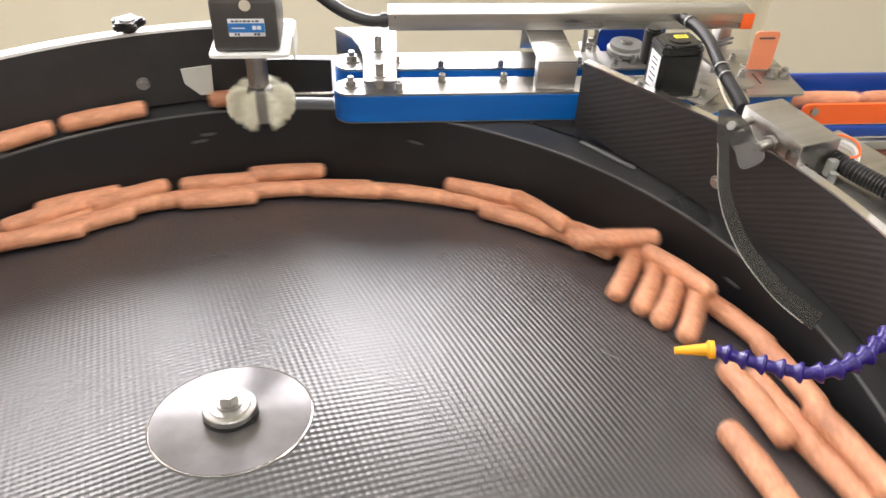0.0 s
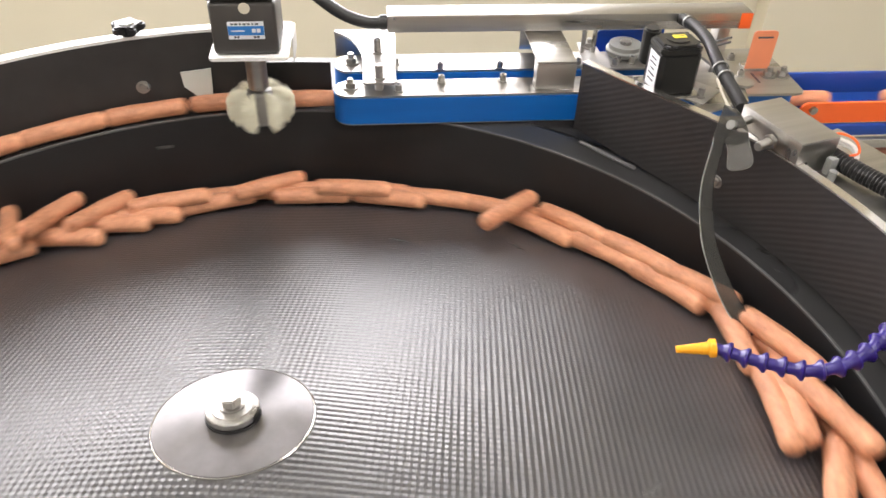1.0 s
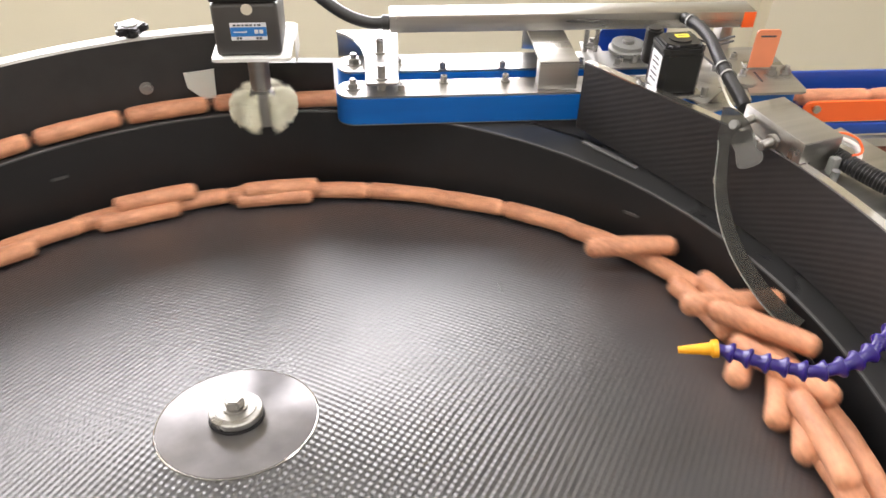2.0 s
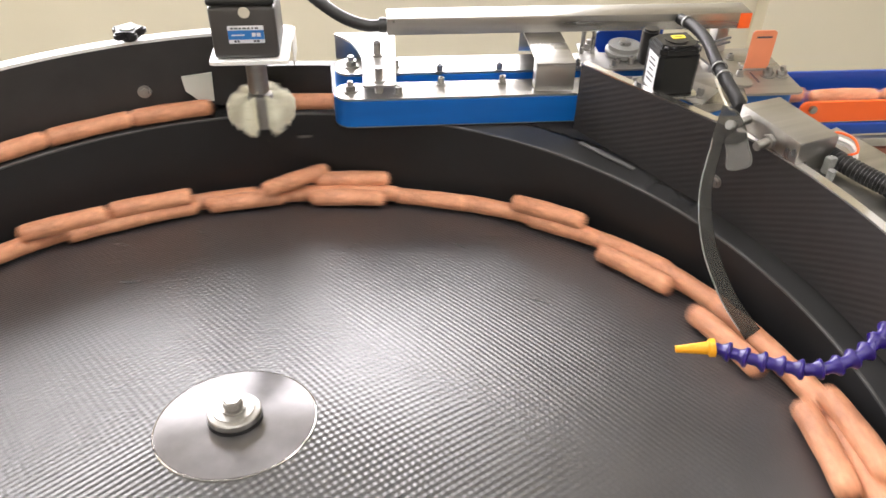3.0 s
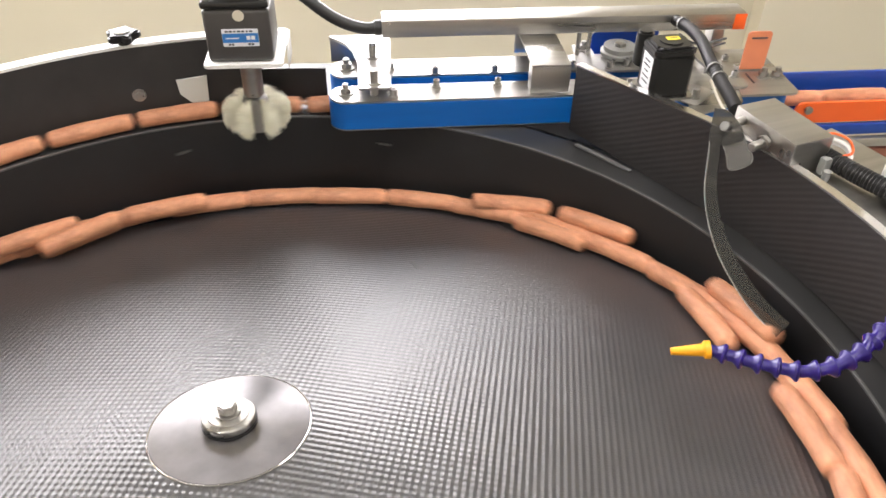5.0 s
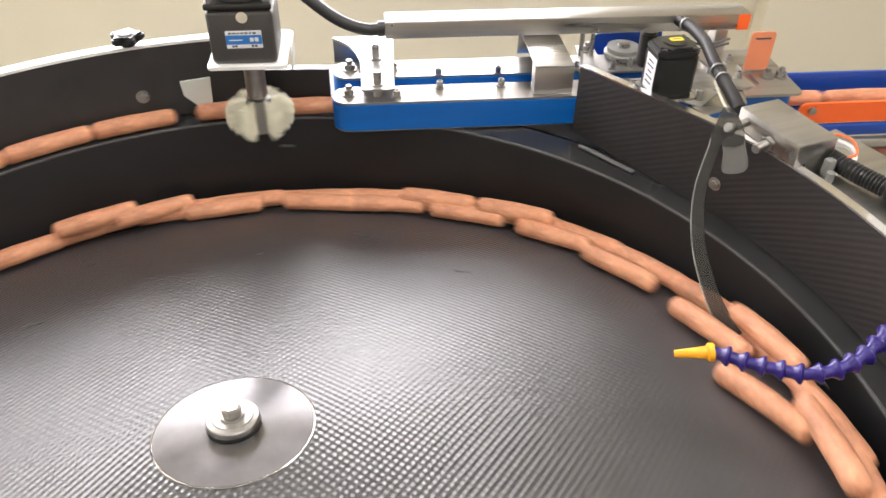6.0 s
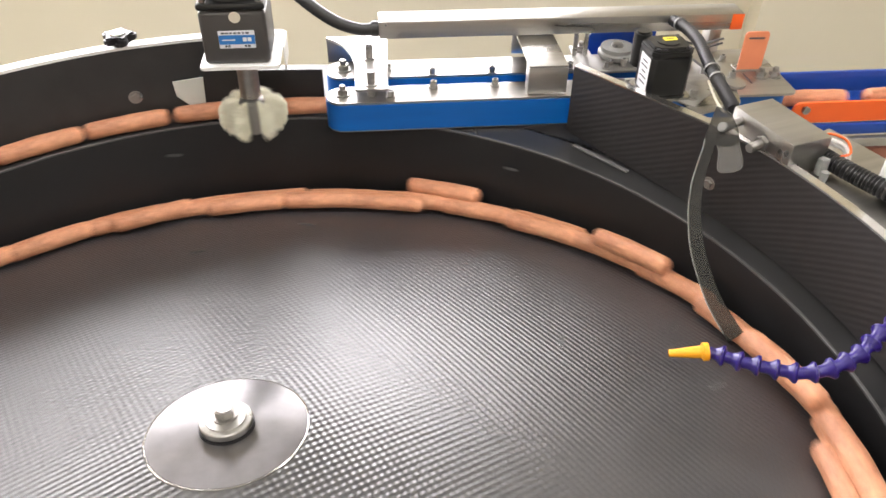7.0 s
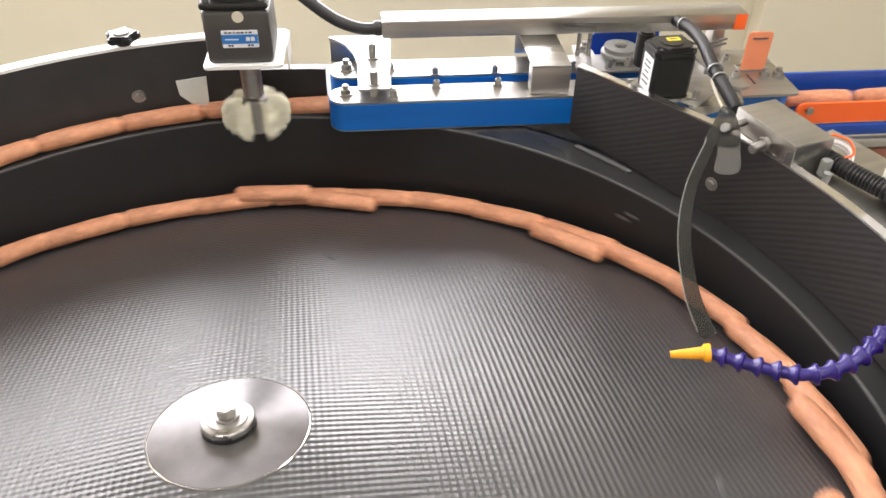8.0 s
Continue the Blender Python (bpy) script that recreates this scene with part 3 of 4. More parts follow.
def belt_frame():
    """What ties both belts together: tie plate, bridge, top beam, motor and brackets."""
    t = empty("tie_bracket", BELT, "bright stainless tie plate with a concave fin across both belts", "bracket")
    curve = [(0.081, 0.782), (0.096, 0.770), (0.110, 0.751), (0.121, 0.722), (0.1265, 0.690), (0.1275, 0.660)]
    part("plate", extrude([(0.1275, 0.594), (0.131, 0.590), (0.174, 0.590), (0.1775, 0.594), (0.1835, 0.785), (0.081, 0.785)] + curve, 0.0665, 0.0705, 0.0006), M_SATIN, t)
    part("fin", box(0.1015, 0.003, 0.046, (0.1325, 0.7868, 0.0475), 0.0008), M_SATIN, t, "polished downturned fin")
    for d in (0.607, 0.698):
        part("tie_bolt", join(cyl(0.010, 0.0016, (0.152, d, 0.0706), 20), cyl(0.0062, 0.020, (0.152, d, 0.0722), 18, bevel=0.0008)), M_BOLT, t)
        part("spacer", cyl(0.0065, 0.0145, (0.152, d, 0.0518), 16), M_BOLT, t)
    b = empty("bridge_block", BELT, "brushed stainless U-shaped bridge standing over both belts", "bridge")
    part("top", box(0.061, 0.150, 0.004, (0.4215, 0.668, 0.0965), 0.0015), M_STEEL, b)
    part("front_plate", box(0.061, 0.0035, 0.0425, (0.4215, 0.5945, 0.0735), 0.0012), M_STEEL, b)
    part("side_plate", box(0.0035, 0.020, 0.0425, (0.3935, 0.608, 0.0733), 0.001), M_STEEL, b)
    part("side_plate", box(0.0035, 0.145, 0.016, (0.4495, 0.671, 0.0865), 0.001), M_STEEL, b)
    part("rear_plate", box(0.061, 0.0035, 0.0425, (0.4215, 0.7415, 0.0735), 0.0012), M_STEEL, b)
    c = empty("top_beam", BELT, "long square stainless beam with an orange patch at one end above the belts", "beam")
    part("tube", box(0.600, 0.045, 0.028, (0.469, 0.727, 0.1130), 0.0022), M_STEEL, c, "brushed stainless square tube")
    # thin orange patch on the front face only
    part("end_cap", box(0.0200, 0.0012, 0.0262, (0.7585, 0.7040, 0.1128), 0.0004), M_ORANGE, c, "orange patch on the beam's end")
    part("rivet", cyl(0.0022, 0.001, (0, 0, 0), 12), M_POLISH, c, m=pose(0.180, 0.7044, 0.123, 90, 0, 0))
    for s in (0.494, 0.512):
        part("hanger_rod", cyl(0.0038, 0.047, (s, 0.718, 0.0518), 14), M_BOLT, c)
    part("hanger", box(0.02, 0.03, 0.046, (0.73, 0.727, 0.0754), 0.001), M_STEEL, c)
    h = empty("cable_hose", BELT, "thick black cable hose entering the beam's end", "hose")
    path = spline([(0.1675, 0.727, 0.108), (0.135, 0.728, 0.108), (0.09, 0.735, 0.125), (0.03, 0.750, 0.170), (-0.05, 0.765, 0.245)], 60)
    part("tube", tube(path, lambda i: 0.0095 + (0.0006 if i % 2 else 0), 14), M_HOSE, h)
    part("collar", cyl(0.0125, 0.012, (0, 0, 0), 24, bevel=0.001), M_HOSE, h, m=Matrix.Translation((0.1690, 0.727, 0.108)) @ along((-1, 0, 0)))
    # cross plate at the far end of the belts
    p = empty("end_plate", BELT, "stainless end plate with slots and hexagon bolts over the belts", "plate")
    part("plate", extrude(rounded(0.645, 0.558, 0.812, 0.722, 0.012), 0.0522, 0.0562, 0.0006), M_STEEL, p)
    for s in (0.776, 0.799):
        hex_stud(p, s, 0.618, 0.0562, 1.0)
    for s in (0.726, 0.752):
        part("slot", box(0.003, 0.034, 0.0006, (s, 0.612, 0.0566)), M_INK, p)
    k = empty("sensor_bracket", BELT, "upright slotted bracket with peach protective film", "bracket")
    tab = part("upright", extrude(rounded(-0.0200, 0, 0.0200, 0.066, 0.006, 5, (0, 0, 1, 1)), 0, 0.0025), M_SALMON, k, "peach film-covered upright", m=pose(0.765, 0.642, 0.0566, 90, 0, 0))
    part("slot", extrude(rounded(-0.013, 0.0540, 0.013, 0.0570, 0.0014, 3), 0.0026, 0.0031), M_INK, tab, m=pose(0.765, 0.642, 0.0566, 90, 0, 0))
    part("foot", box(0.040, 0.024, 0.0025, (0.765, 0.6505, 0.0577)), M_STEEL, k)
    w = empty("idler_pulley", BELT, "grey cast idler pulley beside the rear belt", "pulley")
    part("rim", revolve([(0.010, 0.058), (0.029, 0.058), (0.031, 0.061), (0.031, 0.066), (0.027, 0.068), (0.027, 0.075), (0.010, 0.075)], seg=48), M_CAST, w, m=Matrix.Translation((0.563, 0.708, 0)))
    part("hub", cyl(0.010, 0.028, (0.563, 0.708, 0.052), 20, bevel=0.001), M_BOLT, w)


def belt_motor():
    m = empty("belt_motor", BELT, "glossy black stepper motor with a yellow warning label", "motor")
    body = Matrix.Translation((0.5605, 0.5000, 0)) @ pose(0, 0, 0, 0, 0, 5)

    def cut(w, d, c):
        return [(-w + c, -d), (w - c, -d), (w, -d + c), (w, d - c), (w - c, d), (-w + c, d), (-w, d - c), (-w, -d + c)]
    part("mount", extrude(rounded(-0.035, -0.033, 0.035, 0.030, 0.004), 0.0985, 0.1030, 0.0006), M_STEEL, m, "stainless mounting plate", m=body)
    part("mount_arm", extrude([(0.576, 0.487), (0.592, 0.430), (0.668, 0.462), (0.688, 0.545), (0.600, 0.556)], 0.0940, 0.0980, 0.0006), M_STEEL, m, "angled stainless arm plate")
    part("mount_leg", box(0.080, 0.004, 0.0415, (0.5665, 0.549, 0.0738), 0.001), M_STEEL, m)
    part("body", extrude(cut(0.0298, 0.0258, 0.006), 0.1034, 0.1600, 0.0012), M_MOTORBLK, m, "glossy black motor body", m=body)
    part("end_bell", join(extrude(cut(0.0304, 0.0264, 0.008), 0.1604, 0.1705, 0.0022), extrude(cut(0.0262, 0.0222, 0.009), 0.1705, 0.1738, 0.0012),
                          cyl(0.0165, 0.0016, (0, 0, 0.1738), 32, bevel=0.0005)), M_MOTORBLK, m, "black ribbed end bell", m=body)
    lbl = part("label", extrude(rounded(-0.0095, -0.005, 0.0095, 0.005, 0.001, 2), 0.1755, 0.1760), M_YELLOWLBL, m, "yellow warning label", m=body @ pose(0.004, 0.004, 0))
    part("print_bar", extrude(rounded(-0.006, -0.001, 0.006, 0.001, 0.0004, 2), 0.1761, 0.1763), M_INK, lbl, m=body @ pose(0.004, 0.004, 0))
    side = part("side_label", box(0.0006, 0.030, 0.050, (-0.0302, -0.003, 0.132)), M_LABEL, m, "white rating label", m=body)
    for z, w in ((0.118, 0.018), (0.126, 0.020), (0.134, 0.012), (0.142, 0.020), (0.149, 0.016)):
        part("print_bar", box(0.0004, w, 0.0022, (-0.03075, -0.003, z)), M_INK, side, m=body)
    part("plug", cyl(0.0125, 0.052, (0, 0, 0.124), 24, bevel=0.003), M_MOTORBLK, m, "black round cable plug", m=body @ pose(-0.0215, 0.0365, 0))
    for x in (-0.0225, -0.0125, 0.0225):
        part("corner_screw", cyl(0.0032, 0.0026, (x, -0.0205, 0.1706), 10, bevel=0.0004), M_INK, m, m=body)
    part("corner_screw", cyl(0.0032, 0.0026, (0.0225, 0.0205, 0.1706), 10, bevel=0.0004), M_INK, m, m=body)
    lv = empty("clamp_lever", BELT, "pale rounded clamping lever with two socket screws", "lever")
    part("lever", extrude([(x, y) for x, y in rounded(-0.0155, -0.068, 0.0155, 0.068, 0.0150, 7)], 0.0985, 0.1030, 0.0008), M_SATIN, lv, m=pose(0.668, 0.562, 0, 0, 0, 11))
    for x, y in ((0.687, 0.583), (0.680, 0.528)):
        socket_bolt(lv, x, y, 0.1030, 0.9, 0.008)
    part("post", cyl(0.007, 0.0415, (0.668, 0.590, 0.0568), 16), M_BOLT, lv)
    tp = empty("tension_plate", BELT, "bolted stainless tension plate round the idler pulley", "plate")
    part("plate", extrude([(0.478, 0.655), (0.615, 0.655), (0.615, 0.695), (0.530, 0.695), (0.524, 0.712), (0.524, 0.758), (0.494, 0.758), (0.490, 0.700)], 0.0522, 0.0560, 0.0006), M_SATIN, tp)
    hex_stud(tp, 0.510, 0.737, 0.0560, 1.0)
    socket_bolt(tp, 0.566, 0.6735, 0.0560)
    socket_bolt(tp, 0.536, 0.666, 0.0560)
    bg = empty("belt_guard", BELT, "blue sheet guard behind the idler pulley", "guard")
    part("sheet", extrude([(0.522, 0.0), (0.650, 0.0), (0.650, 0.092), (0.552, 0.092), (0.522, 0.055)], 0, 0.003, 0.0004), M_BLUEDARK, bg, m=pose(0, 0.772, 0, 90, 0, 0))
    part("flange", box(0.128, 0.040, 0.003, (0.586, 0.7515, 0.0015)), M_STEEL, bg)
    fb = empty("fence_bracket", pose(0, 0, LZ), "small stainless bracket plate with a screw on the wall top", "bracket")
    part("plate", box(0.046, 0.060, 0.003, (0, 0, 0), 0.0008), M_STEEL, fb, m=pose(0.716, 0.2925, 0.098, 0, 0, -62))
    part("upstand", box(0.030, 0.003, 0.018, (0, 0, 0), 0.0008), M_STEEL, fb, m=pose(0.7395, 0.309, 0.0874, 0, 0, -62))
    part("screw", join(cyl(0.0075, 0.002, (0.712, 0.279, 0.0996), 20), cyl(0.0048, 0.012, (0.712, 0.279, 0.1016), 16, bevel=0.0006)), M_BOLT, fb)
    h = empty("corrugated_cable", BELT, "grey-black corrugated cable sleeve with zip ties", "cable")
    path = spline([(0.648, 0.7035, 0.118), (0.6515, 0.657, 0.125), (0.648, 0.594, 0.130), (0.638, 0.535, 0.130), (0.630, 0.486, 0.130), (0.623, 0.440, 0.132), (0.616, 0.396, 0.134), (0.612, 0.372, 0.134)], 220)
    part("sleeve", tube(path, lambda i: 0.0091 if i % 4 < 2 else 0.0071, 14), M_HOSE, h)
    part("wire", tube([p + Vector((-0.012, -0.004, -0.002 - 0.006 * math.sin(i * 0.04))) for i, p in enumerate(path[135:214])], 0.0018, 8), M_CREAMSTK, h, "pale wire beside the sleeve")
    for i in (18, 118, 138):
        d = (path[i + 1] - path[i - 1]).normalized()
        part("zip_tie", revolve([(0.0098, -0.0018), (0.0112, -0.0018), (0.0112, 0.0018), (0.0098, 0.0018)], seg=20), M_CAST, h, m=Matrix.Translation(path[i]) @ along(d))
    g = empty("thin_cables", BELT, "thin black wires hanging under the beam", "cable")
    for z in (0.0, 0.008):
        part("wire", tube(spline([(0.655, 0.70, 0.085 + z), (0.69, 0.69, 0.074 + z), (0.74, 0.70, 0.078 + z)], 20), 0.002, 6), M_HOSE, g)


# ---- takeaway belt ----


def takeaway():
    t = empty("takeaway_conveyor", BELT, "takeaway conveyor with blue back guide and orange side plate", "conveyor")
    part("belt", box(0.86, 0.090, 0.004, (1.28, 0.642, -0.0140), 0.001), M_BLUEDARK, t, "dark blue conveyor belt")
    part("back_guide", box(0.86, 0.006, 0.040, (1.25, 0.694, 0.003), 0.001), M_BLUEDARK, t, "deep blue back guide")
    part("side_plate", extrude(rounded(0.832, -0.015, 1.672, 0.021, 0.012, 5, (0, 0, 0, 1)), 0, 0.005), M_ORANGE, t, "orange film-covered side plate", m=pose(0, 0.5925, 0, 90, 0, 0))
    part("side_bolt", cyl(0.0065, 0.006, (0, 0, 0), 16, bevel=0.0008), M_BOLT, t, m=pose(0.852, 0.587, 0.010, 90, 0, 0))
    part("roller", cyl(0.013, 0.088, (0, 0, 0), 20), M_STEEL, t, m=pose(0.852, 0.686, -0.0293, 90, 0, 0))
    part("lower_belt", box(0.85, 0.010, 0.020, (1.275, 0.588, -0.0280), 0.002), M_BLUEDARK, t, "dark returning belt")
    part("frame", box(0.85, 0.012, 0.016, (1.28, 0.584, -0.052), 0.001), M_STEEL, t, "stainless frame rail")
    part("cross_frame", box(0.80, 0.010, 0.060, (1.30, 0.586, -0.096), 0.002), M_RUST, t, "brown primed frame")
    for s in (1.02, 1.55):
        part("leg", box(0.04, 0.04, 0.87, (s, 0.65, -0.56), 0.003), M_STEEL, t)


# ---- sweeper with its drive box, air hose ----
PIVOT = Vector((0.6409, 0.1353, 0.1432))
AZ = radians(11.9)
OUT, TAN = Vector((math.cos(AZ), math.sin(AZ), 0)), Vector((-math.sin(AZ), math.cos(AZ), 0))


def sweeper_drive():
    b = empty("sweeper_drive_box", pose(0, 0, LZ), "folded stainless cover box with two threaded studs on the wall top", "box")
    x0, x1, y0, y1 = 0.672, 0.730, 0.056, 0.158
    part("top", box(x1 - x0, y1 - y0, 0.002, ((x0 + x1) / 2, (y0 + y1) / 2, 0.1545), 0.0008), M_STEEL, b)
    part("inner_side", box(0.002, y1 - y0, 0.0255, (x0 + 0.001, (y0 + y1) / 2, 0.1407), 0.0006), M_STEEL, b)
    part("end_side", extrude([(x0 + 0.002, 0.1280), (0.6900, 0.1280), (0.6900, 0.1110), (x1 - 0.002, 0.1110), (x1 - 0.002, 0.1534), (x0 + 0.002, 0.1534)], -0.002, 0), M_STEEL, b, m=pose(0, y0, 0, 90, 0, 0))
    part("end_side", box(x1 - x0 - 0.004, 0.002, 0.0255, ((x0 + x1) / 2, y1 - 0.001, 0.1407), 0.0006), M_STEEL, b)
    part("outer_side", box(0.002, y1 - y0, 0.0425, (x1 - 0.001, (y0 + y1) / 2, 0.1322), 0.0006), M_STEEL, b)
    part("base_flange", box(0.040, y1 - y0 - 0.006, 0.003, (0.708, (y0 + y1) / 2, 0.1262)), M_STEEL, b)
    part("pivot_stud", join(cyl(0.0055, 0.036, (0, 0, 0), 16, bevel=0.0008)), M_BOLT, b, m=Matrix.Translation(PIVOT - OUT * 0.002) @ along(OUT))
    at = Vector((0.668, 0.098, 0.137))
    part("adjuster_stud", join(cyl(0.0055, 0.030, (0, 0, -0.024), 16, bevel=0.0008), cyl(0.0095, 0.006, (0, 0, -0.004), 6, bevel=0.0006)), M_BOLT, b, m=Matrix.Translation(at) @ along(OUT))
    fl = empty("drive_hose", pose(0, 0, LZ), "black corrugated hose with pale wires behind the drive box", "hose")
    path = spline([(0.733, 0.062, 0.1245), (0.7345, 0.047, 0.1245), (0.7375, 0.022, 0.1245), (0.7415, 0.002, 0.1245), (0.746, -0.020, 0.1245), (0.754, -0.06, 0.1245), (0.77, -0.13, 0.1245)], 110)
    part("sleeve", tube(path, lambda i: 0.0116 if i % 4 < 2 else 0.0096, 16), M_HOSE, fl)
    for k, mt, wr in ((-0.030, M_WHITE, 0.0028), (-0.022, M_ORANGE, 0.0015), (-0.0345, M_WHITE, 0.0022)):
        part("wire", tube(spline([(0.7295, 0.072, 0.168 + k), (0.742, 0.068, 0.172 + k), (0.754, 0.054, 0.168 + k), (0.752, 0.042, 0.158 + k), (0.737, 0.045, 0.154 + k)], 24), wr, 8), mt, fl)
    part("fitting", join(box(0.012, 0.010, 0.022, (0.7175, 0.046, 0.1235), 0.002), cyl(0.005, 0.012, (0.7135, 0.036, 0.1105), 12)), M_CLEAR, fl, "clear plastic fitting")
    s = empty("corner_post", pose(0, 0, LZ), "pale rounded steel cover on the deck", "cover")
    part("cover", box(0.10, 0.12, 0.10, (0.80, -0.055, 0.1605), 0.018, 4), M_WHITE, s)
    return b


def sweeper_arm(drive):
    """A sabre-shaped plastic blade; local z points down the blade, x along the wall, y outwards."""
    a = empty("sweeper_arm")
    a.parent = drive
    tagged(a, "smoky curved plastic sweeper blade")
    mid = spline([(0.017, 0, 0.004), (0.021, 0, 0.020), (0.031, 0, 0.045), (0.039, 0, 0.070), (0.043, 0, 0.105), (0.040, 0, 0.150), (0.024, 0, 0.205), (0.004, 0, 0.243), (-0.002, 0, 0.253)], 40)
    bm = bmesh.new()
    rows, edge = [], []
    for i, p in enumerate(mid):
        d = (mid[min(i + 1, 40)] - mid[max(i - 1, 0)]).normalized()
        n = Vector((d.z, 0, -d.x))
        w = 0.0068 + 0.0042 * (i / 40) ** 1.5
        rows.append([bm.verts.new(p + n * sx * w + Vector((0, sy * 0.0010, 0))) for sx, sy in ((1, 1), (1, -1), (-1, -1), (-1, 1))])
        edge.append(p + n * w)
    for A, B in zip(rows, rows[1:]):
        for j in range(4):
            bm.faces.new((A[j], A[(j + 1) % 4], B[(j + 1) % 4], B[j]))
    bm.faces.new(rows[0])
    bm.faces.new(rows[-1][::-1])
    part("blade", bm, M_BLADE, a, "smoky translucent blade")
    part("edge", tube(edge[2:36], 0.0009, 6), M_PATCH, a, "thin pale edge")
    # head with its short counter-lobe
    flat = Matrix(((1, 0, 0, 0), (0, 0, 1, 0), (0, 1, 0, 0), (0, 0, 0, 1)))

    def outline(points):
        return [(p.x / 1000, p.y / 1000) for p in spline([(x, y, 0) for x, y in points + points[:1]], 75)][:-1]
    head = [(8, -29), (-6, -20), (-13, -6), (-17, 8), (-15, 20), (-2, 23), (12, 19), (21, 19), (25, 8), (19, -6), (13, -19)]
    lobe = [(-16.5, 12), (-17.5, 27), (-20, 45), (-16, 54), (-3, 56), (12, 51), (10.5, 30), (11, 14), (-2, 9)]
    part("head_plate", extrude(outline(head), -0.0013, 0.0013, 0.0003), M_HEAD, a, "smoky plastic head plate", m=flat)
    part("lobe", extrude(outline(lobe), 0.0014, 0.0030, 0.0003), M_FROST, a, "frosted rounded lobe", m=flat)
    part("clamp_bolt", join(cyl(0.0065, 0.005, (0, 0, 0), 6, bevel=0.0006)), M_CAST, a, m=pose(0, -0.0021, 0, 90, 0, 0))
    return a


def air_hose():
    h = empty("flexible_air_hose", pose(0, 0, LZ), "violet segmented flexible air hose with an amber nozzle", "hose")
    path = spline([(0.401, -0.108, 0.080), (0.431, -0.123, 0.085), (0.451, -0.151, 0.090), (0.473, -0.176, 0.095), (0.485, -0.189, 0.100), (0.508, -0.196, 0.105), (0.541, -0.195, 0.112), (0.569, -0.187, 0.120), (0.63, -0.185, 0.128), (0.70, -0.20, 0.118)], 360)
    run = [0.0]
    for p, q in zip(path, path[1:]):
        run.append(run[-1] + (q - p).length)

    def at(s):
        i = min(max(np.searchsorted(run, s), 1), len(run) - 1)
        f = (s - run[i - 1]) / (run[i] - run[i - 1])
        return path[i - 1].lerp(path[i], f)
    # nozzle
    d = (at(0.034) - at(0.0)).normalized()
    part("nozzle", revolve([(0.0022, 0.0), (0.0034, 0.0), (0.0062, 0.029), (0.0088, 0.031), (0.0088, 0.036), (0.004, 0.036)], seg=28), M_AMBER, h, "tapered amber nozzle", m=Matrix.Translation(at(0)) @ along(d))
    s, pitch = 0.0355, 0.0158
    while s + pitch < run[-1]:
        p, q = at(s), at(s + pitch)
        part("segment", revolve([(0.003, -0.001), (0.0052, -0.001), (0.0057, 0.002), (0.0055, 0.006), (0.0066, 0.009), (0.0098, 0.0128), (0.0094, 0.0150), (0.0058, 0.0162), (0.003, 0.0162)], seg=22), M_PURPLE, h, m=Matrix.Translation(p) @ along(q - p))
        s += pitch
    part("bracket", cyl(0.010, 0.010, (0.700, -0.20, 0.1102), 20, bevel=0.001), M_BOLT, h, "steel hose holder")


room()
ceiling_lights()
machine = feeder()
bowl = rotating_bowl()
disc = rotating_disc()
clamp_knob(machine)
brush = brush_wheel(brush_motor())
belt_unit("gripper_belt", 0.583, 0.6395, True)
belt_unit("gripper_belt", 0.6672, 0.730, False)
belt_frame()
belt_motor()
takeaway()
arm = sweeper_arm(sweeper_drive())
air_hose()
r = empty("guide_rod", BELT, "thin bright steel guide rod along the ledge before the belts", "rod")
part("rod", cyl(0.0042, 0.085, (0, 0, 0), 18, bevel=0.0005), M_POLISH, r, m=Matrix.Translation((0.012, 0.668, 0.0105)) @ along((1, 0, 0)))


# ---- sausages ----
S_LEN, S_R, ROW_R = 0.124, 0.0133, 0.6045
LEDGE_R, LANE = 0.6535, 0.6525


def sausage_mesh(name, seed):
    """A slightly bent sausage with rounded, tucked ends; x along it, the bend follows the bowl."""
    rng = random.Random(seed)
    bm = bmesh.new()
    n, seg, bend = 22, 16, 0.62
    ph = rng.uniform(0, 6)
    rings = []
    for i in range(n + 1):
        f = -1 + 2 * i / n
        x = S_LEN / 2 * math.sin(f * math.pi / 2)
        e = max(0.0, abs(x) - (S_LEN / 2 - 0.010)) / 0.010
        r = S_R * math.sqrt(max(0.0, 1 - e ** 2.6)) * (1 + 0.03 * math.sin(5 * f + ph) + 0.015 * math.sin(13 * f + ph))
        r = max(r, 0.0015)
        a = x / bend
        c = Vector((bend * math.sin(a), bend * (math.cos(a) - 1) + 0.002, 0))
        nx, ny = Vector((math.sin(a), math.cos(a), 0)), Vector((0, 0, 1))
        rings.append([bm.verts.new(c + r * (math.cos(2 * math.pi * j / seg) * nx + math.sin(2 * math.pi * j / seg) * ny)) for j in range(seg)])
    for A, B in zip(rings, rings[1:]):
        for j in range(seg):
            bm.faces.new((A[j], A[(j + 1) % seg], B[(j + 1) % seg], B[j]))
    for R in (rings[0][::-1], rings[-1]):
        bm.faces.new(R)
    ob = part(name, bm, M_SAUS)
    tagged(ob, "plump pinkish-brown skinless sausage with rounded ends", "sausage", "sausages")
    return ob


MASTERS = []


def new_sausage(label=""):
    k = len(MASTERS)
    if k < 6:
        ob = sausage_mesh("sausage", 40 + k)
        MASTERS.append(ob)
    else:
        ob = copy_thing(MASTERS[new_sausage.count % 6], Matrix())
    new_sausage.count += 1
    if label:
        tagged(ob, label)
    return ob


new_sausage.count = 0


def cone_z(r):
    return max(0.0, (0.606 - r) * 0.1235)


INWARD = 0.004    # how far the pile keeps off the bowl's foot


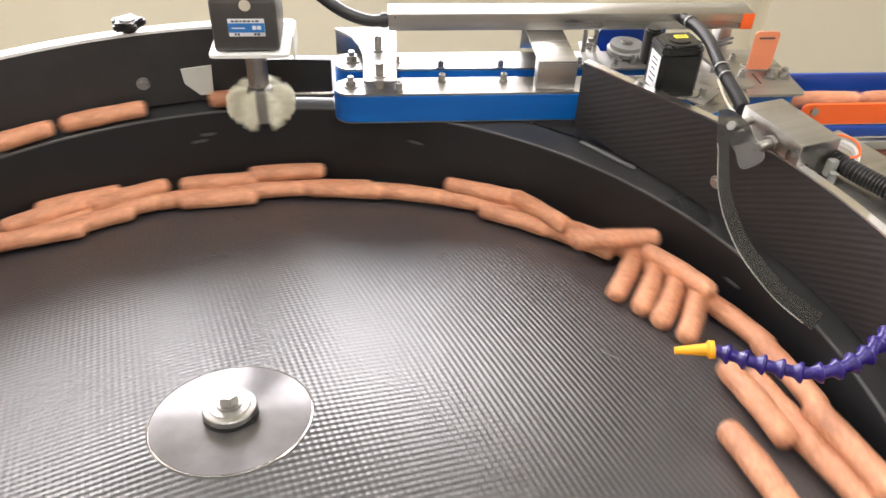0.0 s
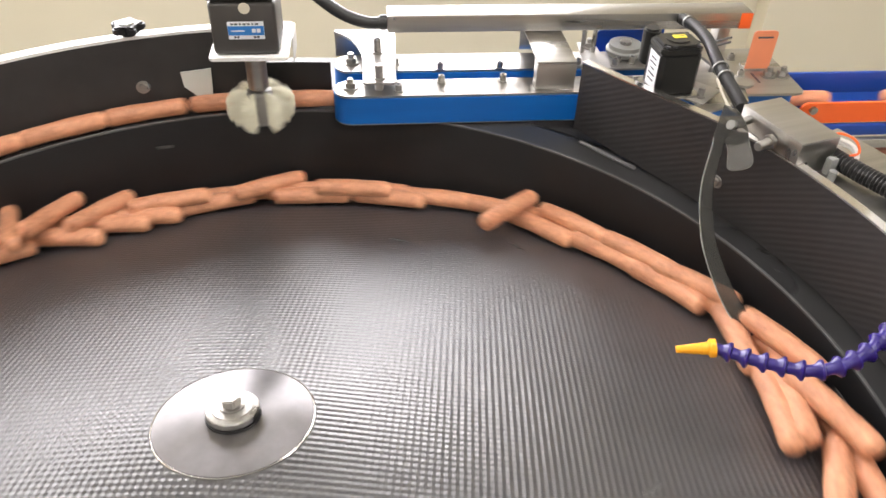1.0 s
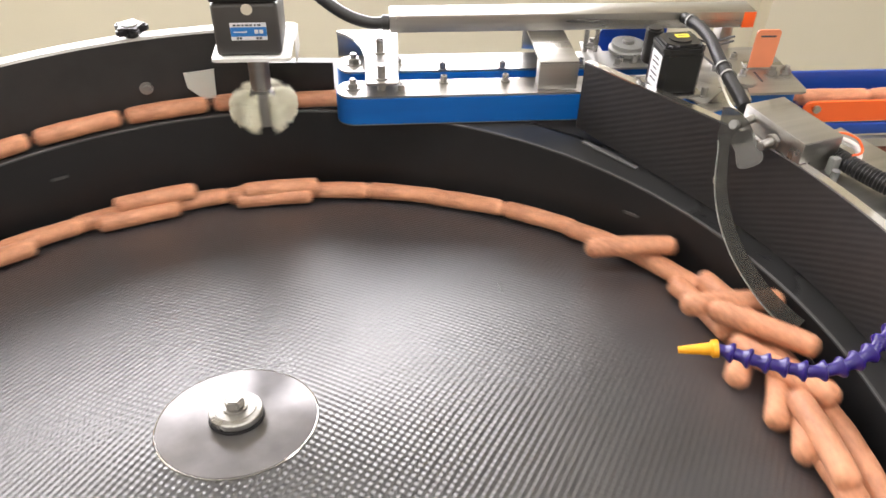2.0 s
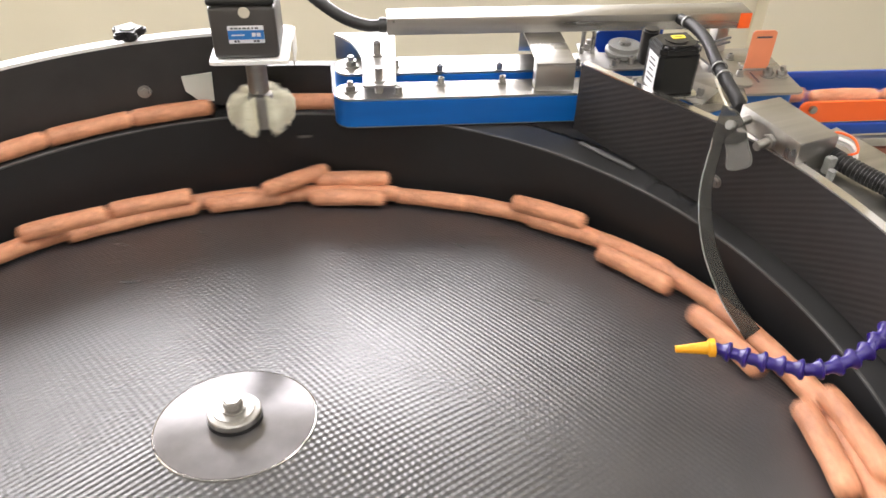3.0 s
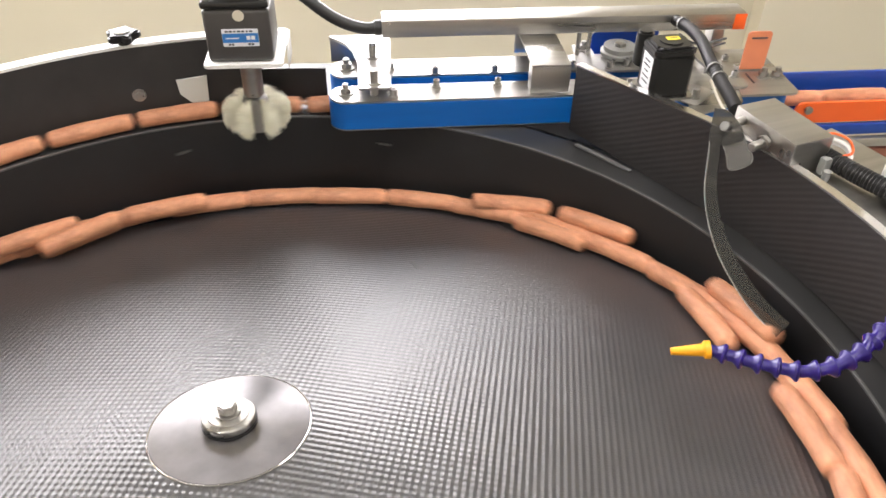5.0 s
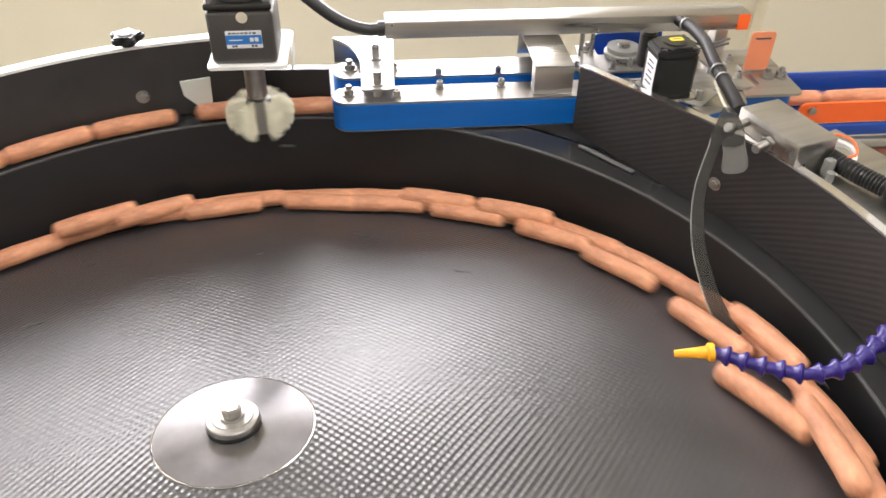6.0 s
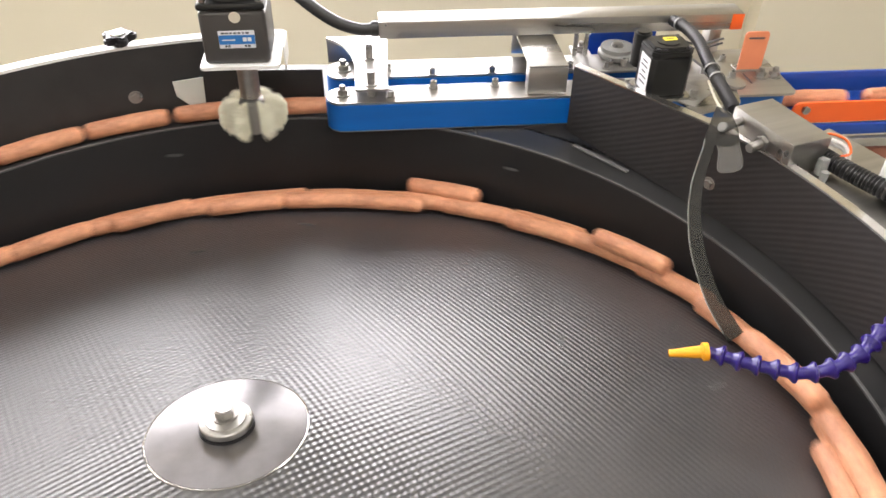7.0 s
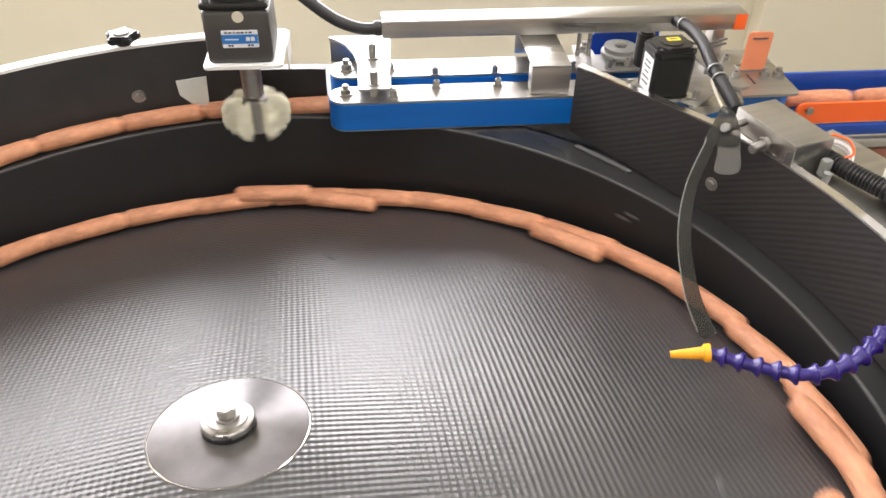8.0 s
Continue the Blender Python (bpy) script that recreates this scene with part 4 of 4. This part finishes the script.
def on_disc(angle, r, h, yaw, pitch=0.0):
    """Pose on the disc: angle and yaw in degrees, h the height of its axis over the facing."""
    f, g = (min(1, max(0, v)) for v in ((30 - (angle + 180) % 360 + 180) / 50, ((angle + 180) % 360 - 280) / 15))
    if r > 0.565:
        r -= 0.011 * f * f * (3 - 2 * f) + 0.007 * g * g * (3 - 2 * g)
    r -= INWARD
    return DISC @ pose(0, 0, 0, 0, 0, angle) @ pose(r, 0, h + cone_z(r), 0, 0, -90 + yaw) @ pose(0, 0, 0, 0, pitch, 0)


def on_ledge(angle):
    """Pose on the ledge and then straight along the belts, by the angle run through."""
    over = 90 + TURN - angle
    if over <= 0:
        a = radians(angle)
        return pose(LEDGE_R * math.cos(a), LEDGE_R * math.sin(a), LZ + S_R, 0, 0, angle - 90)
    s = radians(over) * LEDGE_R
    f = min(1, s / 0.10)
    f = f * f * (3 - 2 * f)
    g = min(1, max(0, (s - 0.74) / 0.10))
    return BELT @ pose(s, LEDGE_R + (LANE - LEDGE_R) * f - 0.011 * g, S_R - 0.0120 * g)


DISC_PASSES, LEDGE_PASSES = [], []


def passes(rows):
    DISC_PASSES.extend(rows)


def lane(first, last, count):
    """A run of sausages end to end on the ledge, by the angle at which it lies at 0 s."""
    p = (last - first) / count
    LEDGE_PASSES.extend(first + p * (i + 0.5) for i in range(count))


# extra sausages over and beside the ring: angle at 0 s, radius, height in mm, yaw;
# where they shift on the disc, the same again for each time they settle
passes([(103.1, 0.617, 36, -2, 94.3, 0.59, 38, 15), (108, 0.612, 30, 3, 106.3, 0.606, 33, 8), (96.4, 0.611, 30, 12, 97.5, 0.558, 22, -12), (83.5, 0.61, 30, -3, 75.2, 0.598, 33, 6), (73.4, 0.613, 38, 4, 58.9, 0.58, 33, 5), (102.6, 0.577, 12, 1, 97.3, 0.543, 14, -11), (42.7, 0.607, 33, -1, 40.5, 0.59, 33, 8), (32.4, 0.588, 33, -21, 33, 0.6, 33, 8), (35.7, 0.577, 12, -2, 42.1, 0.558, 12, 3), (64, 0.59, 14, 0, 56.4, 0.573, 14, 0), (84, 0.577, 12, -6, 86.5, 0.559, 14, -18), (24, 0.58, 12, 0, 31, 0.58, 12, 4), (18.5, 0.574, 40, 55), (9.1, 0.593, 33, -2), (13.9, 0.546, 14, -60), (9.8, 0.548, 14, -54), (6.3, 0.552, 14, -53), (2.5, 0.557, 14, -47), (-15.2, 0.527, 12, 5), (-17, 0.55, 12, 6), (-26.8, 0.493, 12, 17), (-24.7, 0.576, 12, 18), (-24.1, 0.592, 33, 14)])
passes([(198.3, 0.577, 12, 9), (190, 0.591, 28, 26), (183.4, 0.577, 12, 0), (170.9, 0.577, 13, -3), (176.6, 0.571, 28, 0), (150.5, 0.586, 36, 52, 149.7, 0.554, 36, 81, 147.2, 0.547, 40, 105), (141.2, 0.594, 28, -9), (129.5, 0.586, 28, 0), (120.3, 0.595, 28, 12), (145.4, 0.577, 12, -11, 150.5, 0.58, 12, -14), (134, 0.577, 12, -2), (123.1, 0.577, 12, 2), (110, 0.577, 14, -19)])
passes([(244.5, 0.577, 36, 55), (228.5, 0.593, 33, -8), (221.7, 0.585, 44, 34), (215.3, 0.572, 33, 29), (231.3, 0.577, 12, -8), (227.3, 0.585, 42, 74), (221.7, 0.556, 14, -40), (214.7, 0.558, 14, -30), (209.9, 0.56, 14, -22), (205.3, 0.567, 28, 1)])
passes([(413.9, 0.586, 42, 39, 410.3, 0.632, 30, 13), (405.6, 0.614, 33, 6, 402.3, 0.605, 24, -4), (373.4, 0.598, 33, 1, 377.5, 0.607, 33, -3), (405.8, 0.577, 13, 2, 398.1, 0.566, 12, 8), (345.8, 0.577, 12, -3, 337.1, 0.55, 12, 2), (324.4, 0.577, 12, 0, 319.5, 0.577, 12, -2), (321.5, 0.588, 33, 2, 319.8, 0.606, 30, 3), (303.9, 0.577, 12, 1), (302.8, 0.582, 26, 4)])
passes([(513.5, 0.617, 44, 23, 513.1, 0.579, 40, -1), (509.6, 0.615, 33, 9, 502.2, 0.596, 33, 5), (498.2, 0.581, 40, -82, 500.2, 0.579, 33, 46, 497.5, 0.539, 12, 2), (502, 0.548, 36, 4, 490.7, 0.605, 36, 3, 489.2, 0.589, 33, 9), (465.9, 0.606, 33, 0, 459.6, 0.567, 33, 7), (448.6, 0.585, 33, -5, 445.4, 0.592, 33, 0), (436.1, 0.58, 33, 0), (435.4, 0.582, 13, 0, 431.5, 0.549, 13, 5), (421.8, 0.58, 13, 3, 421.8, 0.553, 13, 5)])
passes([(607.3, 0.608, 30, 16), (594.2, 0.617, 33, 2), (599.8, 0.584, 12, -2), (568.9, 0.611, 33, -3), (571.1, 0.577, 12, -13), (550.6, 0.577, 12, 0), (538.1, 0.577, 13, -4), (516.2, 0.598, 30, 5, 508.8, 0.554, 10, 8)])
passes([(777.4, 0.59, 24, 10, 772.6, 0.594, 28, 1), (767.4, 0.583, 12, 0, 770, 0.58, 12, 0), (727.8, 0.577, 12, 3, 723.1, 0.577, 12, 4), (703.9, 0.572, 12, -1, 694, 0.54, 12, 2), (680, 0.58, 33, 0, 677.6, 0.596, 33, 1), (673.9, 0.577, 12, 14, 669.1, 0.536, 12, 22), (661.2, 0.578, 26, 2), (674.4, 0.55, 26, 17, 683.1, 0.552, 14, 6)])
passes([(846, 0.614, 33, -5, 843.9, 0.59, 33, 6), (829, 0.59, 14, 2, 829, 0.578, 13, 4), (814.1, 0.59, 33, 2), (785.8, 0.586, 33, 6), (890.7, 0.592, 16, 8)])
passes([(986.9, 0.594, 24, -5), (976.3, 0.58, 13, -12), (938.3, 0.577, 12, -2), (876.9, 0.583, 14, 0, 876.9, 0.545, 13, -3), (864.9, 0.583, 14, 0, 864.9, 0.545, 13, 1), (854.6, 0.583, 14, 0, 854.6, 0.546, 13, 6)])
passes([(491.6, 0.556, 24, -51, 482.7, 0.497, 14, -23, 486, 0.577, 13, -2), (501.7, 0.54, 12, 4, 479.5, 0.524, 14, -16, 475, 0.579, 12, 0), (506.2, 0.61, 20, -4, 479.1, 0.572, 15, -20, 479.1, 0.59, 30, 2), (512.3, 0.54, 12, -8, 497, 0.52, 12, -4, 501, 0.553, 12, 2), (356.6, 0.57, 12, 1), (442.6, 0.579, 13, 0, 442.6, 0.548, 13, 1), (436.8, 0.582, 13, 0, 435.8, 0.579, 30, 3)])
passes([(752, 0.577, 12, -6, 746.8, 0.579, 12, -5), (741, 0.577, 12, 4, 736.4, 0.58, 12, 6), (733, 0.585, 26, 0, 730.7, 0.582, 30, 4), (713, 0.577, 12, 3, 715.9, 0.57, 12, 8), (720.4, 0.588, 28, 5)])
# runs of sausages on the ledge
lane(-45, 0, 4)
lane(6, 30, 2)
lane(36, 60, 2)
lane(72.4, 83.2, 1)
lane(91, 184.2, 8)
lane(184.2, 267.9, 8)
lane(267.9, 371, 9)
lane(377, 430.1, 5)
lane(434.5, 456.1, 2)
lane(459, 470.4, 1)
lane(473.5, 515.5, 4)
lane(548.4, 673.1, 11)
lane(675.6, 708, 3)
lane(727.2, 784.6, 5)
lane(784.6, 827.3, 4)
lane(834.5, 867.4, 3)
lane(867.4, 910, 4)


def infeed_and_crate():
    t = empty("infeed_tray", pose(0, 0, LZ, 0, 0, -105), "plain stainless infeed tray beside the bowl", "tray")
    part("tray", join(box(0.62, 0.60, 0.004, (1.07, 0, 0.150)), box(0.62, 0.004, 0.05, (1.07, 0.302, 0.175)), box(0.62, 0.004, 0.05, (1.07, -0.302, 0.175)), box(0.004, 0.60, 0.05, (1.382, 0, 0.175))), M_STEEL, t)
    for y in (-0.27, 0.27):
        part("leg", box(0.03, 0.03, 1.147, (1.33, y, -0.4265)), M_STEEL, t)
        part("leg", box(0.03, 0.03, 1.147, (0.80, y, -0.4265)), M_STEEL, t)
    c = empty("crate", BELT @ pose(1.93, 0.642, -LZ), "plain blue plastic crate under the conveyor's end", "crate")
    part("crate", join(box(0.60, 0.40, 0.01, (0, 0, 0.006)), box(0.60, 0.012, 0.28, (0, 0.206, 0.141)), box(0.60, 0.012, 0.28, (0, -0.206, 0.141)),
                       box(0.012, 0.40, 0.28, (0.294, 0, 0.151)), box(0.012, 0.40, 0.28, (-0.294, 0, 0.151))), M_BLUEDARK, c)


def tray_place(i):
    row, col = i % 24, i // 24
    return pose(0, 0, LZ, 0, 0, -105) @ pose(1.36 - 0.0245 * row, -0.24 + 0.125 * (col % 4), 0.1645 + 0.024 * (col // 4), 0, 0, 90)


def crate_place(i):
    rng = random.Random(i)
    layer = i // 16
    return BELT @ pose(1.93 + (-0.24 + 0.065 * (i % 8)) * 0.95, 0.642 + (-0.10 if (i // 8) % 2 else 0.10), -LZ + 0.024 + 0.026 * layer, 0, 0, 80 + rng.uniform(-14, 14))


SAUSAGE_ROWS = []


def settled(v, t):
    """Angle at 0 s, radius, height and yaw at that time: a pile tumbles at the back, then shifts at the sweeper."""
    now = v[:4]
    turns = {4: (), 8: ((35, -5),), 12: ((88, 55), (35, -5))}[len(v)]
    for i, (begin, end) in enumerate(turns):
        f = min(1, max(0, (begin - v[0] - DISC_SPEED * t) / (begin - end)))
        f = f * f * (3 - 2 * f)
        now = tuple(a + (b - a) * f for a, b in zip(now, v[4 * i + 4:4 * i + 8]))
    return now


ENTER, LEAVE = 128.0, -48.0      # the disc's seen arc lies between these angles


def plan_sausages():
    """Works out where every sausage is from the start to the end."""
    n = 33
    rng = random.Random(21)
    for i in range(n):      # the ring against the bowl's foot: it just turns with the disc
        a0 = 360 * i / n + rng.uniform(-0.5, 0.5)
        dr, yaw = (-0.004 if i % 2 else 0.0) + rng.uniform(-0.003, 0.001), rng.uniform(-1, 4)
        SAUSAGE_ROWS.append([(k * 0.2, on_disc(a0 + DISC_SPEED * k * 0.2, ROW_R + dr, S_R, yaw)) for k in range(41)])
    jobs = []
    for v in DISC_PASSES:
        jobs.append(((v[0] - ENTER) / -DISC_SPEED, (v[-4] - LEAVE) / -DISC_SPEED, "disc", v))
    for u in LEDGE_PASSES:
        jobs.append(((u - 130) / -BOWL_SPEED, (u + 70) / -BOWL_SPEED, "ledge", u))
    jobs.sort(key=lambda j: j[0])
    pool, tray, crate = [], 0, 0
    for t0, t1, kind, v in jobs:
        if t1 < 0 or t0 > 8:
            continue
        rows = None
        if t0 > 0.05:
            ready = [p for p in pool if p[0] + 0.9 <= t0]
            if ready:
                best = min(ready, key=lambda p: abs(p[0] + 1.7 - t0))
                pool.remove(best)
                rows = best[1]
                # round the near side, on top of the ring
                a, b = best[2], (ENTER if kind == "disc" else 130) - 360
                te = best[0]
                k = max(2, int((t0 - te) / 0.2))
                for i in range(1, k):
                    f = i / k
                    rows.append((te + (t0 - te) * f, on_disc(a + (b - a) * f, 0.60, 0.036 + 0.012 * math.sin(math.pi * f), 0)))
            else:
                home = tray_place(tray)
                tray += 1
                rows = [(0.0, home)]
                if t0 > 0.75:
                    rows.append((t0 - 0.7, home))
                w = (t0 - 0.35) if t0 > 0.4 else t0 / 2
                rows.append((w, on_disc(195 if kind == "disc" else 190, 0.60, 0.06, 0)))
        else:
            rows = []
        k0 = max(0.0, math.ceil(max(t0, 0) * 10 - 1e-6) / 10)
        t = k0
        while t <= min(t1, 8.0) + 1e-6:
            if kind == "disc":
                u, r, h, yaw = settled(v, t)
                m = on_disc(u + DISC_SPEED * t, r, h / 1000, yaw)
            else:
                m = on_ledge(v + BOWL_SPEED * t)
            rows.append((round(t, 2), m))
            t += 0.1
        if t1 < 8:
            if kind == "disc":
                pool.append((rows[-1][0], rows, v[-4] + DISC_SPEED * rows[-1][0]))
            else:
                home = crate_place(crate)
                crate += 1
                te = rows[-1][0]
                rows.append((te + 0.15, Matrix.Translation((0, 0, -0.12)) @ on_ledge(v + BOWL_SPEED * (te + 0.15))))
                rows.append((te + 0.5, home))
                if te + 0.6 < 8:
                    rows.append((8.0, home))
                SAUSAGE_ROWS.append(rows)
        else:
            SAUSAGE_ROWS.append(rows)
    for t, rows, a in pool:
        i, tt = 1, t
        while tt < 8:
            tt = min(8.0, tt + 0.2)
            f = (tt - t)
            rows.append((tt, on_disc(max(a - 114 * f, -185) if f < 1.2 else max(a - 114 * 1.2, -185), 0.60, 0.036 + 0.012 * min(1, f), 0)))
        SAUSAGE_ROWS.append(rows)


def thin(rows):
    """Sorted rows without doubles; a last row at the end."""
    out = []
    for t, m in sorted(rows, key=lambda x: x[0]):
        t = min(max(t, 0.0), 8.0)
        if out and frame(t) <= frame(out[-1][0]):
            continue
        out.append((t, m))
    if out[-1][0] < 8:
        out.append((8.0, out[-1][1]))
    return out


infeed_and_crate()
plan_sausages()
SAUSAGES = [(new_sausage(), thin(rows)) for rows in SAUSAGE_ROWS]


def arm_pose(angle):
    """The sweeper at that swing angle, its plane leaning 31 degrees into the bowl."""
    lean = radians(31)
    down = -(Vector((0, 0, 1)) * math.cos(lean) + OUT * math.sin(lean))
    rot = Matrix((TAN, -TAN.cross(down), down)).transposed().to_4x4()
    return Matrix.Translation(PIVOT) @ rot @ pose(0, 0, 0, 0, -angle, 0)


def motions():
    walk(bowl, [(i * 0.25, BOWL @ pose(0, 0, 0, 0, 0, BOWL_SPEED * i * 0.25)) for i in range(33)])
    walk(disc, [(i * 0.25, HUB @ pose(0, 0, 0, 0, 0, DISC_SPEED * i * 0.25)) for i in range(33)])
    walk(brush, [(i / 30, pose(0, 0, -0.004, 0, 0, 9 + 60 * i)) for i in range(241)])
    swing = [(0, 55), (0.1, 46), (0.2, 33), (0.3, 50), (0.4, 55), (0.5, 45), (0.6, 29), (0.7, 42), (0.8, 54), (0.9, 45), (1.0, 33), (1.1, 48), (1.2, 54), (1.3, 38), (1.4, 48),
             (1.5, 52), (1.6, 36), (1.7, 30), (2.0, 44), (2.3, 31), (2.6, 36), (2.8, 33), (3.0, 33), (3.2, 31), (3.4, 30), (3.5, 34), (3.7, 36), (3.9, 37), (4.0, 57), (4.1, 60), (4.2, 45)]
    swing += [(4.3, 30), (4.4, 62), (4.5, 69), (4.6, 55), (4.7, 33), (5.0, 42), (5.3, 32), (5.6, 38), (5.8, 42), (5.9, 45), (6.0, 28), (6.1, 33), (6.2, 45), (6.3, 45), (6.4, 30), (6.6, 30),
              (6.8, 28), (7.0, 30), (7.2, 27), (7.4, 34), (7.6, 29), (7.8, 26), (8.0, 22)]
    walk(arm, [(t, arm_pose(a + (7 if a < 50 else 2))) for t, a in swing])
    for ob, rows in SAUSAGES:
        walk(ob, rows)


motions()
